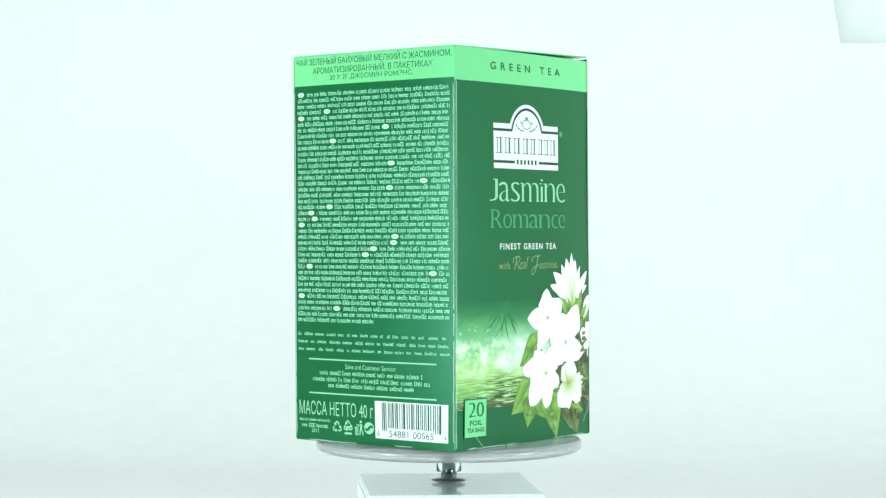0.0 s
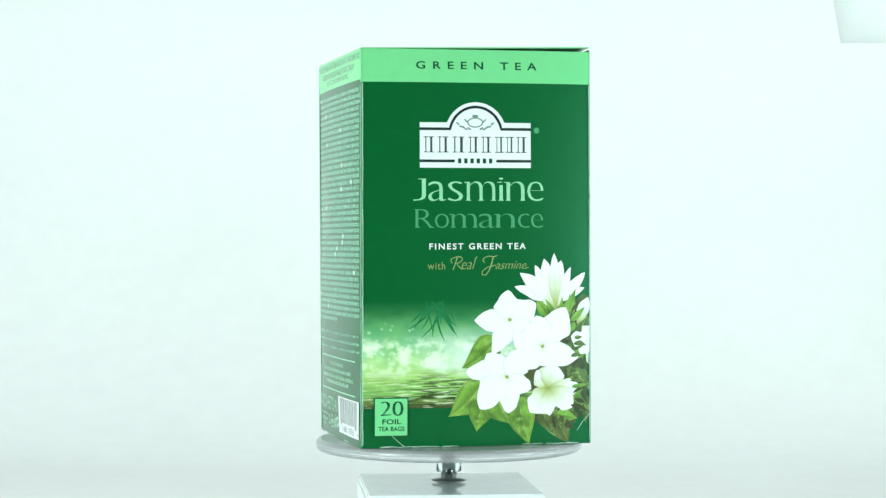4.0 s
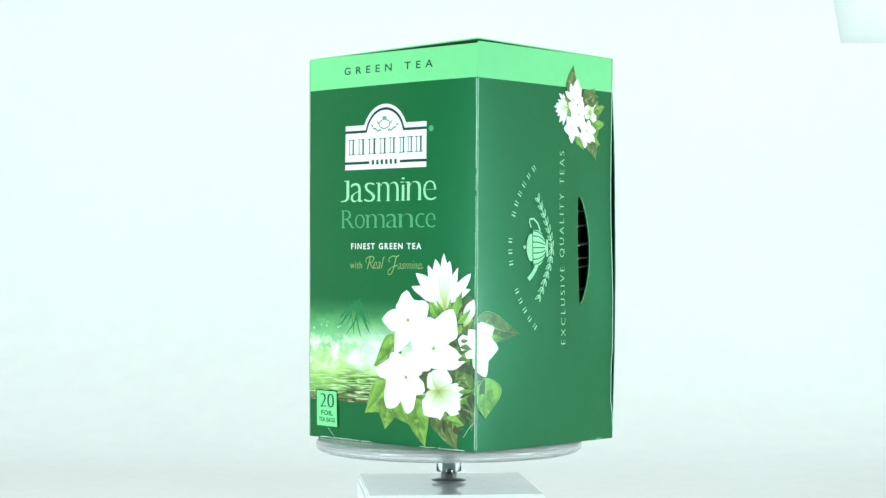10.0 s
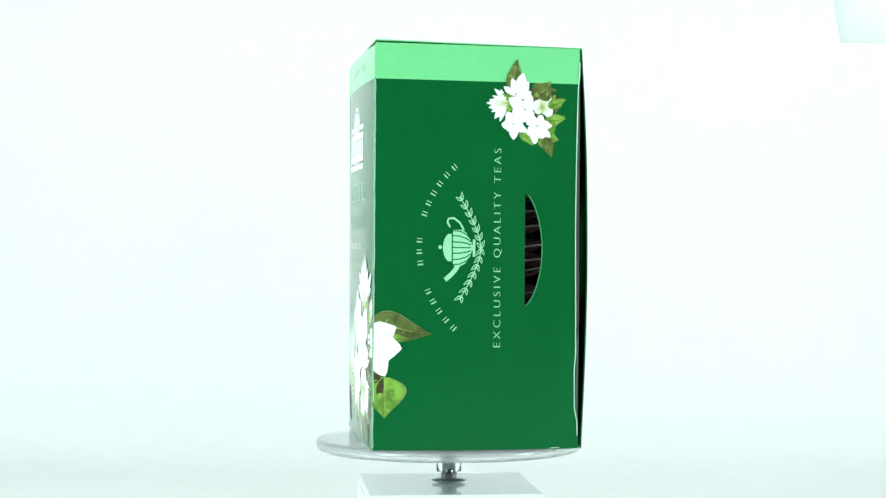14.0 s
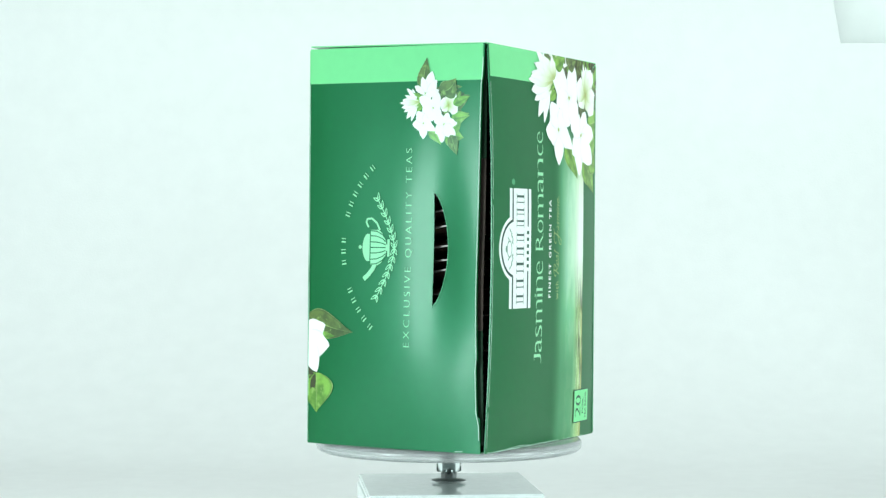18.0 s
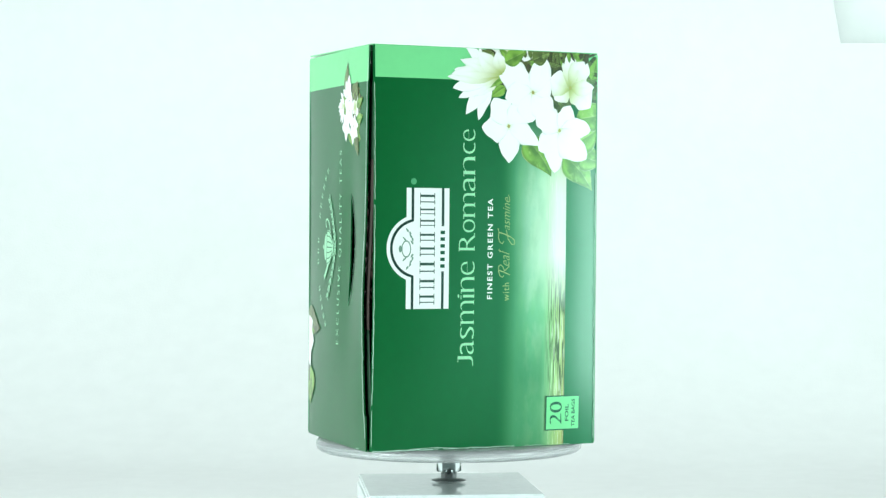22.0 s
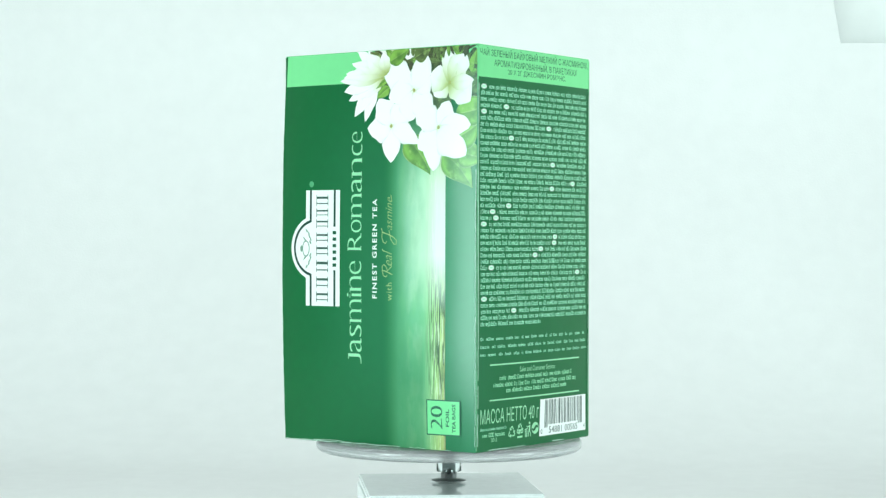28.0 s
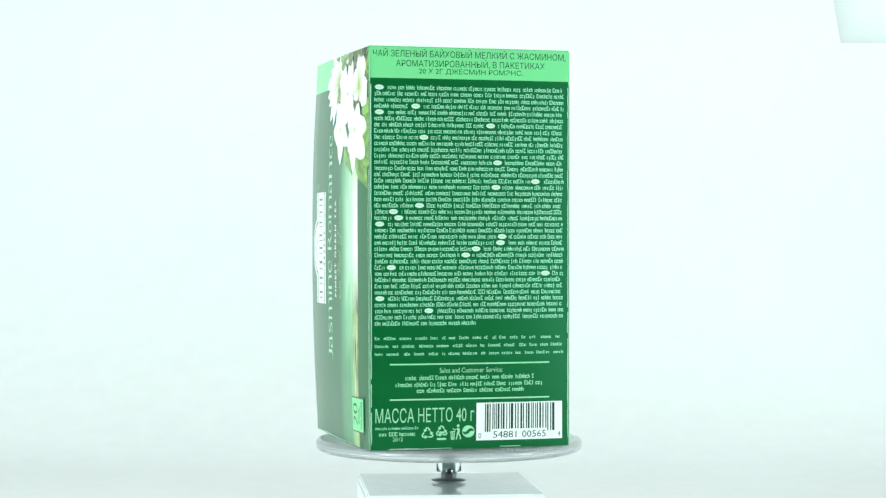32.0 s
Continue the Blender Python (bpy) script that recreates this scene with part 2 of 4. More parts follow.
lake_mat = lake_print("lake_print", [(0.0, (0.05, 0.045, 0.015)), (0.05, (0.16, 0.22, 0.05)), (0.12, (0.24, 0.50, 0.12)), (0.30, (0.42, 0.68, 0.19)), (0.42, (0.50, 0.76, 0.34)),
                                     (0.54, (0.26, 0.58, 0.30)), (0.66, (0.11, 0.37, 0.15)), (0.80, (0.025, 0.17, 0.05)), (0.92, GREEN), (1.0, GREEN)], 1.0, 0.0)
lake_sideways = lake_print("lake_sideways_print", [(0.0, (0.20, 0.17, 0.05)), (0.03, (0.44, 0.50, 0.16)), (0.15, (0.36, 0.56, 0.20)), (0.32, (0.22, 0.54, 0.27)), (0.50, (0.17, 0.48, 0.26)),
                                                   (0.70, (0.10, 0.36, 0.17)), (0.90, (0.03, 0.20, 0.06)), (1.0, GREEN)], 0.12, 1.0, 1.2, (0.050, 0.045, 0.012), 0.31, 0.74)
petal_mat = petal_print()
cream_mat = cream_print()
leaf_mat = leaf_print("leaf_print", (0.06, 0.13, 0.014), (0.23, 0.44, 0.06))
leaf_dull = leaf_print("dull_leaf_print", (0.05, 0.045, 0.015), (0.13, 0.17, 0.04))


# ---- mesh helpers ----
def part(name, bm, mat, parent, label=""):
    """Links a bmesh or a mesh as one object under a thing or a part."""
    if isinstance(bm, bmesh.types.BMesh):
        me = bpy.data.meshes.new(name)
        bm.to_mesh(me)
        bm.free()
    else:
        me = bm
    me.materials.clear()
    for mm in (mat if isinstance(mat, list) else [mat]):
        me.materials.append(mm)
    ob = new(name, me)
    ob.parent = parent
    if label:
        tagged(ob, label)
    return ob


def smooth(ob):
    ob.data.polygons.foreach_set("use_smooth", [True] * len(ob.data.polygons))
    return ob


def mm(v):
    return Vector(v) * 0.001


class Face:
    """One side of the carton: four corners in mm (bottom left, bottom right, top left, top right, seen from outside), how far it
    bulges, and the drawing grid of its artwork: x of both edges, y of the top and bottom edge."""

    def __init__(self, bl, br, tl, tr, bulge, x0, x1, top, bottom, depth=1.0, bow=0.0, bow_far=0.0, curve=2.8, dent=0.0, belly=0.0):
        self.c = [Vector(v) for v in (bl, br, tl, tr)]
        self.bulge, self.x0, self.x1, self.top, self.bottom, self.depth, self.bow, self.bow_far = bulge, x0, x1, top, bottom, depth, bow, bow_far
        self.curve, self.dent, self.belly = curve, dent, belly
        e = ((self.c[1] - self.c[0]) + (self.c[3] - self.c[2]))
        self.n = Vector((e.y, -e.x, 0)).normalized()
        self.used = 0.0

    def uv(self, x, y):
        s = (x - self.x0) / (self.x1 - self.x0)
        return s / (s + (1 - s) * self.depth), (self.bottom - y) / (self.bottom - self.top)

    def skin(self, u, v, lift=0.0):
        c = self.c
        p = (c[0] * (1 - u) + c[1] * u) * (1 - v) + (c[2] * (1 - u) + c[3] * u) * v
        a, b = 2 * u - 1, 2 * v - 1
        out = self.bulge * max(0.0, 1 - abs(a) ** self.curve) * (0.45 + 0.55 * max(0.0, 1 - b ** 4))
        out += self.bow * math.sin(math.pi * min(1, max(0, v))) * (1 - u) ** 2.5
        out += self.bow_far * math.exp(-((v - 0.36) / 0.17) ** 2) * u ** 7
        out -= self.dent * math.exp(-((u - 0.76) / 0.13) ** 2 - ((v - 0.5) / 0.26) ** 2)
        out += self.belly * (1 - abs(a) ** 2.2) * math.exp(-((v - 0.27) / 0.22) ** 2)
        out += 0.025 * noise.noise((u * 7 + 5, v * 11 + self.c[0].x, 3.0))
        out += 0.22 * noise.noise((u * 2.6 + self.c[0].x, v * 4.0 + self.c[0].y, 0.5))
        return mm(p + self.n * (out + lift))

    def at(self, x, y, lift=0.06):
        x = min(max(x, self.x0 + 0.2), self.x1 - 0.2)
        y = min(max(y, self.top + 0.15), self.bottom - 0.6)
        return self.skin(*self.uv(x, y), lift)

    def layer(self):
        self.used += 0.0016
        return 0.032 + self.used


def grid_sheet(face, x0, y0, x1, y1, lift, nx=0, ny=0, bm=None, put=None):
    """A rectangle of the artwork, laid on the bulged side in small steps."""
    nx = nx or max(1, int(abs(x1 - x0) / 5) + 1)
    ny = ny or max(1, int(abs(y1 - y0) / 5) + 1)
    bm = bm or bmesh.new()
    lay = bm.loops.layers.uv.verify()
    rows = []
    for j in range(ny + 1):
        row = []
        for i in range(nx + 1):
            a, b = i / nx, j / ny
            x, y = x0 + (x1 - x0) * a, y1 + (y0 - y1) * b
            if put:
                x, y = put(x, y)
            row.append((bm.verts.new(face.at(x, y, lift)), (a, b)))
        rows.append(row)
    for j in range(ny):
        for i in range(nx):
            q = (rows[j][i], rows[j][i + 1], rows[j + 1][i + 1], rows[j + 1][i])
            f = bm.faces.new([k[0] for k in q])
            for l, k in zip(f.loops, q):
                l[lay].uv = k[1]
    return bm


def ident(x, y):
    return x, y


def disc_sheet(face, cx, cy, rx, ry, lift, put=ident, bm=None, n=20, rings=2, rough_edge=0.0, turn=0.0):
    bm = bm or bmesh.new()
    rings = max(rings, int(max(rx, ry) / 5))
    ct, st = math.cos(turn), math.sin(turn)
    prev, mid = None, bm.verts.new(face.at(*put(cx, cy), lift))
    for r in range(1, rings + 1):
        ring = []
        for k in range(n):
            a = 2 * math.pi * k / n
            g = r / rings * (1 + rough_edge * noise.noise((3 * math.cos(a) + cx, 3 * math.sin(a) + cy, 1.0)))
            dx, dy = rx * g * math.cos(a), ry * g * math.sin(a)
            ring.append(bm.verts.new(face.at(*put(cx + ct * dx - st * dy, cy + st * dx + ct * dy), lift)))
        for k in range(n):
            if prev:
                bm.faces.new((prev[k], prev[(k + 1) % n], ring[(k + 1) % n], ring[k]))
            else:
                bm.faces.new((mid, ring[k], ring[(k + 1) % n]))
        prev = ring
    return bm


ACROSS = (-1, -0.72, -0.4, 0.0, 0.4, 0.72, 1)


def blade(face, bx, by, tx, ty, w, lift, put=ident, bm=None, blunt=0.7, bend=0.0, n=10, sharp=0.75, wave=0.0):
    """A petal or leaf from its base to its tip, in lengthwise strips with the print coordinates along and across."""
    bm = bm or bmesh.new()
    lay = bm.loops.layers.uv.verify()
    dx, dy = tx - bx, ty - by
    ln = math.hypot(dx, dy) or 1
    nx, ny = -dy / ln, dx / ln
    n = max(n, int(ln / 5))
    rows = []
    for i in range(n + 1):
        t = i / n
        half = 0.5 * w * (math.sin(math.pi * min(1.0, t ** blunt)) ** sharp if 0 < t < 1 else 0) + (0.10 * w if i == 0 else 0)
        off = bend * math.sin(math.pi * t)
        row = []
        for s in ACROSS:
            s *= 1 + wave * math.sin(t * 9 + bx + s * 2.3) + wave * 0.6 * math.sin(t * 17 + ty - s)
            x, y = bx + dx * t + nx * (off + half * s), by + dy * t + ny * (off + half * s)
            row.append((bm.verts.new(face.at(*put(x, y), lift)), (t, min(1.0, max(0.0, 0.5 + 0.5 * s)))))
        rows.append(row)
    for i in range(n):
        for k in range(len(ACROSS) - 1):
            q = (rows[i][k], rows[i][k + 1], rows[i + 1][k + 1], rows[i + 1][k])
            f = bm.faces.new([z[0] for z in q])
            for l, z in zip(f.loops, q):
                l[lay].uv = z[1]
    return bm


def ribbon(face, pts, w, lift, put=ident, bm=None, step=5.0):
    """A line of the artwork with width w through points."""
    bm = bm or bmesh.new()
    fine = [pts[0]]
    for a, b in zip(pts, pts[1:]):
        k = max(1, int(math.dist(a, b) / step))
        fine += [(a[0] + (b[0] - a[0]) * i / k, a[1] + (b[1] - a[1]) * i / k) for i in range(1, k + 1)]
    prev = None
    for i, p in enumerate(fine):
        a, b = fine[max(0, i - 1)], fine[min(len(fine) - 1, i + 1)]
        d = math.dist(a, b) or 1
        nx, ny = -(b[1] - a[1]) / d * w / 2, (b[0] - a[0]) / d * w / 2
        pair = [bm.verts.new(face.at(*put(p[0] + s * nx, p[1] + s * ny), lift)) for s in (-1, 1)]
        if prev:
            bm.faces.new((prev[0], prev[1], pair[1], pair[0]))
        prev = pair
    return bm


def lettering(name, body, face, box, mat, parent, up=False, put=ident, shear=0.0, spacing=1.0, weight=0.0, swell=0.0, label=""):
    """Writing in the built-in font, fitted into a box (left, top, right, bottom) of the artwork; up: it reads from bottom to top;
    swell: how much thicker the upright strokes are than the level ones."""
    cu = bpy.data.curves.new(name, "FONT")
    cu.body, cu.resolution_u, cu.shear, cu.space_character, cu.offset = body, 3, shear, spacing, weight
    tmp = new(name, cu)
    me = bpy.data.meshes.new_from_object(tmp.evaluated_get(bpy.context.evaluated_depsgraph_get()))
    bpy.data.objects.remove(tmp)
    fine = bmesh.new()
    fine.from_mesh(me)
    l, t, r, b = box
    xs, ys = [v.co.x for v in fine.verts], [v.co.y for v in fine.verts]
    wide, high = (abs(b - t), abs(r - l)) if up else (abs(r - l), abs(b - t))
    for axis, vals, size in ((0, xs, wide), (1, ys, high)):
        for k in range(1, int(size / 9)):
            cut = Vector((0, 0, 0))
            cut[axis] = min(vals) + (max(vals) - min(vals)) * k / int(size / 9)
            bmesh.ops.bisect_plane(fine, geom=fine.verts[:] + fine.edges[:] + fine.faces[:], plane_co=cut, plane_no=Vector((axis == 0, axis == 1, 0)), dist=1e-7)
    fine.to_mesh(me)
    fine.free()
    co = np.empty(len(me.vertices) * 3)
    me.vertices.foreach_get("co", co)
    co = co.reshape(-1, 3)
    lo, hi = co.min(0) - (swell, 0, 0), co.max(0) + (swell, 0, 0)
    lift = face.layer() + 0.006
    flat = bmesh.new()
    faces = [tuple(p.vertices) for p in me.polygons]
    for k, shift in enumerate((-swell, 0.0, swell) if swell else (0.0,)):
        vs = []
        for x, y, _ in co:
            g, h = (x + shift - lo[0]) / (hi[0] - lo[0]), (y - lo[1]) / (hi[1] - lo[1])
            px, py = (r + (l - r) * h, b + (t - b) * g) if up else (l + (r - l) * g, b + (t - b) * h)
            vs.append(flat.verts.new(face.at(*put(px, py), lift + 0.0012 * k)))
        for f in faces:
            flat.faces.new([vs[i] for i in f])
    flat.to_mesh(me)
    flat.free()
    return part(name, me, mat, parent, label)


# ---- the room and the backdrop ----
def box_bm(x0, y0, z0, x1, y1, z1, bevel=0.0):
    bm = bmesh.new()
    bmesh.ops.create_cube(bm, size=1)
    for v in bm.verts:
        v.co = Vector(((x0 + x1) / 2 + v.co.x * (x1 - x0), (y0 + y1) / 2 + v.co.y * (y1 - y0), (z0 + z1) / 2 + v.co.z * (z1 - z0)))
    if bevel:
        bmesh.ops.bevel(bm, geom=bm.edges[:], offset=bevel, segments=3, affect="EDGES")
    return bm


TABLE_Z = -0.0515
R = 1.9
for nm, b in (("wall_north", (-R, R, -0.8, R, R + 0.1, 1.7)), ("wall_south", (-R, -R - 0.1, -0.8, R, -R, 1.7)),
              ("wall_east", (R, -R, -0.8, R + 0.1, R, 1.7)), ("wall_west", (-R - 0.1, -R, -0.8, -R, R, 1.7))):
    tagged(part(nm, box_bm(*b), wall_mat, None), "plain grey wall of a dim room", "wall", kind="structure")
tagged(part("floor", box_bm(-R, -R, -0.9, R, R, -0.8), floor_mat, None), "plain grey floor of a dim room", "floor", kind="structure")
tagged(part("ceiling", box_bm(-R, -R, 1.7, R, R, 1.8), wall_mat, None), "plain grey ceiling of a dim room", "ceiling", kind="structure")


def backdrop():
    """A white cloth that hangs behind the turntable and sweeps forward under it, with soft folds."""
    bm = bmesh.new()
    nx, ny, rad, back = 90, 110, 0.25, 0.56
    arc = rad * math.pi / 2
    rows = []
    for j in range(ny + 1):
        s = -0.55 + 2.1 * j / ny
        row = []
        for i in range(nx + 1):
            x = -0.95 + 1.9 * i / nx
            flat = back - rad + 0.0
            if s < flat:
                y, z, n = s, TABLE_Z, (0, 1)
            elif s < flat + arc:
                a = (s - flat) / rad
                y, z, n = flat + rad * math.sin(a), TABLE_Z + rad * (1 - math.cos(a)), (-math.sin(a), math.cos(a))
            else:
                y, z, n = back, TABLE_Z + rad + (s - flat - arc), (-1, 0)
            up = min(1, max(0, (s - flat) / 0.2))
            f = 0.006 * noise.noise((x * 3 + 4, s * 3, 0)) + 0.0035 * noise.noise((x * 9 + s * 4, s * 5 - x * 3, 2.0))
            f += 0.004 * math.exp(-((x - 0.13 - 0.35 * (z - 0.05)) / 0.02) ** 2) + 0.003 * math.exp(-((x - 0.24 + 0.4 * (z - 0.1)) / 0.03) ** 2)
            f += 0.005 * math.exp(-((x - 0.19 - 0.25 * (z - 0.09)) / 0.012) ** 2) * min(1, max(0, (0.16 - z) / 0.05)) + 0.004 * math.exp(-((x - 0.235 + 0.9 * (z - 0.03)) / 0.014) ** 2)
            f *= up
            row.append(bm.verts.new((x, y + n[0] * f, z + n[1] * f)))
        rows.append(row)
    for j in range(ny):
        for i in range(nx):
            bm.faces.new((rows[j][i], rows[j][i + 1], rows[j + 1][i + 1], rows[j + 1][i]))
    ob = smooth(part("backdrop", bm, sheet_white, None))
    ob.modifiers.new("thickness", "SOLIDIFY").thickness = -0.0012
    return tagged(ob, "softly creased white backdrop cloth sweeping under the turntable", "backdrop", kind="structure")


backdrop()


def bounce_cloth(name, x):
    """An unseen white cloth added as a reflector beside the turntable, from the backdrop forward."""
    bm = bmesh.new()
    nx, nz = 30, 40
    rows = []
    for j in range(nz + 1):
        z = TABLE_Z + 0.003 + 1.05 * j / nz
        row = []
        for i in range(nx + 1):
            y = -0.10 + 0.63 * i / nx
            f = 0.006 * noise.noise((y * 4 + x, z * 3, 1.0)) + 0.003 * math.sin(y * 40 + z)
            row.append(bm.verts.new((x + f, y, z)))
        rows.append(row)
    for j in range(nz):
        for i in range(nx):
            bm.faces.new((rows[j][i], rows[j][i + 1], rows[j + 1][i + 1], rows[j + 1][i]))
    ob = smooth(part(name, bm, sheet_white, None))
    ob.modifiers.new("thickness", "SOLIDIFY").thickness = 0.0012
    return tagged(ob, "unseen white cloth added beside the turntable as a reflector", "backdrop", kind="structure")


bounce_cloth("bounce_west", -0.80)
bounce_cloth("bounce_east", 0.80)
table = tagged(new("table"), "plain white table under the backdrop cloth", "table")
part("tabletop", box_bm(-1.0, -0.6, TABLE_Z - 0.035, 1.0, 0.62, TABLE_Z - 0.004, 0.004), table_mat, table)
for lx in (-0.95, 0.95):
    for ly in (-0.55, 0.57):
        part("leg", box_bm(lx - 0.025, ly - 0.025, -0.8, lx + 0.025, ly + 0.025, TABLE_Z - 0.035, 0.003), table_mat, table)


def cloth_flap():
    """A greyer corner of cloth that hangs over the top of the backdrop."""
    bm = bmesh.new()
    n, rows = 14, []
    for j in range(n + 1):
        row = []
        for i in range(n + 1):
            a, b = i / n, j / n
            z = 0.2065 + 0.5 * b + 0.003 * a
            x = 0.262 - 0.09 * b + (0.70 - 0.262) * a
            run = z - TABLE_Z - 0.25 + 0.31 + 0.125 * math.pi
            fold = 0.006 * noise.noise((x * 3 + 4, run * 3, 0)) + 0.0035 * noise.noise((x * 9 + run * 4, run * 5 - x * 3, 2.0))
            row.append(bm.verts.new((x, 0.5585 - fold - 0.0035 * math.sin(math.pi * min(1, 3 * a) / 2) * min(1, 4 * b), z)))
        rows.append(row)
    for j in range(n):
        for i in range(n):
            bm.faces.new((rows[j][i], rows[j][i + 1], rows[j + 1][i + 1], rows[j + 1][i]))
    ob = smooth(part("cloth_flap", bm, sheet_grey, None))
    ob.modifiers.new("thickness", "SOLIDIFY").thickness = -0.0003
    return tagged(ob, "pale grey cloth corner hanging over the white backdrop", "cloth")


cloth_flap()


# ---- turntable ----
def lathe(profile, n=64, bm=None):
    """A turned form from (radius, height) pairs, closed where the radius is zero."""
    bm = bm or bmesh.new()
    prev = None
    for r, z in profile:
        ring = [bm.verts.new((0, 0, z))] if r == 0 else [bm.verts.new((r * math.cos(2 * math.pi * k / n), r * math.sin(2 * math.pi * k / n), z)) for k in range(n)]
        if prev:
            for k in range(n):
                q = [prev[k % len(prev)], prev[(k + 1) % len(prev)], ring[(k + 1) % len(ring)], ring[k % len(ring)]]
                q = list(dict.fromkeys(q))
                if len(q) > 2:
                    bm.faces.new(q)
        prev = ring
    bmesh.ops.recalc_face_normals(bm, faces=bm.faces[:])
    return bm


BASE_TOP = -0.0171
turntable = tagged(new("turntable"), "display turntable with clear acrylic plate, chrome spindle and square base", "turntable")
SLANT = pose(-0.0004, -0.0038, 0, 0, 0, 5.6)


def slanted(bm):
    bm.transform(SLANT)
    return bm


base = part("base", slanted(box_bm(-0.0322, -0.0338, TABLE_Z + 0.001, 0.0322, 0.0338, BASE_TOP - 0.0016, 0.0012)), base_white, turntable, "pale glossy square base box")
part("mirror_top", slanted(box_bm(-0.0318, -0.0334, BASE_TOP - 0.0016, 0.0318, 0.0334, BASE_TOP, 0.0005)), mirror, base, "silvery mirrored top plate")
smooth(part("spindle", lathe([(0, BASE_TOP), (0.0020, BASE_TOP), (0.0020, -0.0140), (0.0026, -0.0138), (0.0026, -0.0004), (0, -0.0004)], 32), chrome, turntable, "chrome spindle"))
part("nut", lathe([(0, -0.0156), (0.0026, -0.0156), (0.0029, -0.0153), (0.0029, -0.0133), (0.0026, -0.0130), (0, -0.0130)], 6), dark_steel, turntable, "dark steel nut")
smooth(part("flange", lathe([(0, BASE_TOP + 0.0003), (0.0044, BASE_TOP + 0.0003), (0.0066, BASE_TOP + 0.0009), (0.0065, BASE_TOP + 0.0011), (0.0040, -0.0154), (0, -0.0153)], 40), dark_steel, turntable, "thin steel flange"))
RP = 0.0501
plate = smooth(part("plate", lathe([(0, 0), (RP - 0.0019, 0), (RP - 0.0016, 0), (RP - 0.0007, -0.0003), (RP - 0.0001, -0.0011), (RP, -0.0022), (RP - 0.0003, -0.0034), (RP - 0.0013, -0.0043),
                                    (RP - 0.003, -0.0045), (RP - 0.0034, -0.0045), (0.0031, -0.0045), (0.0027, -0.0045),
                                    (0.0027, -0.0042), (0.0027, -0.0013), (0.0027, -0.0010), (0, -0.0010)], 96), acrylic, turntable, "clear acrylic plate"))
smooth(part("sleeve", lathe([(0.0042, -0.0047), (0.0047, -0.0047), (0.0047, -0.0126), (0.00445, -0.0128), (0.0042, -0.0126), (0.0042, -0.0047)], 40), clear_sleeve, plate, "short clear sleeve"))

# ---- the tea carton ----
carton = tagged(new("tea_carton"), "green cardboard tea carton printed with white jasmine, on the turntable", "tea box")
FT0, FT1 = (-40.8, -33.6, 0.1), (-41.0, -33.5, 142.7)
FS0, FS1 = (44.7, -34.0, 0.1), (44.5, -32.8, 144.2)
SR0, SR1 = (47.0, 39.9, 0.1), (46.1, 41.1, 142.7)
BK0, BK1 = (46.3, 41.0, 0.1), (45.3, 41.4, 142.9)
RT0, RT1 = (-41.1, 40.2, 0.1), (-42.1, 40.8, 142.5)
front = Face(FT0, FS0, FT1, (44.5, -32.8, 143.5), 2.0, 585.5, 1010, 89, 790)
side = Face(FS0, SR0, FS1, SR1, 0.7, 634, 1013, 80, 797, bow_far=1.3, curve=4.4, dent=0.8, belly=0.9)
back = Face(BK0, RT0, BK1, RT1, 2.2, 567, 1001, 83, 795, bow=2.2)
text = Face(RT0, FT0, RT1, FT1, 1.3, 657, 1007, 83, 801, depth=718 / 697)


def panel(name, face, strips, label, rows=60, cols=44):
    """A cardboard side with thickness, in one or more strips across; a strip gives its left and right edge for a height."""
    bm, seams = bmesh.new(), {}
    for left, right in strips:
        sheets = []
        for lift in (0.0, -0.45):
            g = []
            for j in range(rows + 1):
                v = j / rows
                a, b = left(v), right(v)
                g.append([bm.verts.new(face.skin(a + (b - a) * i / cols, v, lift)) for i in range(cols + 1)])
            sheets.append(g)
        o, inn = sheets
        for j in range(rows):
            for i in range(cols):
                bm.faces.new((o[j][i], o[j][i + 1], o[j + 1][i + 1], o[j + 1][i]))
                f = bm.faces.new((inn[j][i], inn[j + 1][i], inn[j + 1][i + 1], inn[j][i + 1]))
                f.material_index = 1
        rim = [(o[j][i], o[j + 1][i], inn[j + 1][i], inn[j][i]) for j in range(rows) for i in (0, cols)]
        rim += [(o[j][i], o[j][i + 1], inn[j][i + 1], inn[j][i]) for i in range(cols) for j in (0, rows)]
        for q in rim:
            seams.setdefault(tuple(round(x * 1e6) for x in (q[0].co + q[1].co)), []).append(q)
    for shared in seams.values():
        if len(shared) == 1:
            f = bm.faces.new(shared[0])
            f.material_index = 2
            for e in f.edges:
                e.smooth = False
    bmesh.ops.remove_doubles(bm, verts=bm.verts[:], dist=2e-7)
    ob = part(name, bm, [green_card, inside_card, paper_edge], carton, label)
    ob.data.polygons.foreach_set("use_smooth", [p.material_index < 2 for p in ob.data.polygons])
    return ob


def slot_u(y):
    """The right edge of the crescent slot at the height y of the artwork, or its straight edge outside it."""
    if 343 < y < 543:
        return 910 + 31 * max(0.0, 1 - ((y - 441) / 101) ** 2) ** 0.72
    return 910.0


def side_left(v):
    return side.uv(910, 0)[0]


def side_slot(v):
    return side.uv(slot_u(side.bottom - v * (side.bottom - side.top)), 0)[0]


def side_edge(v):
    notch = 0.012 if 0.092 < v < 0.227 else 0.005 if 0.092 < v < 0.915 else 0.0
    return 1 - 0.004 - 0.014 * math.sin(math.pi * v) ** 0.8 - notch


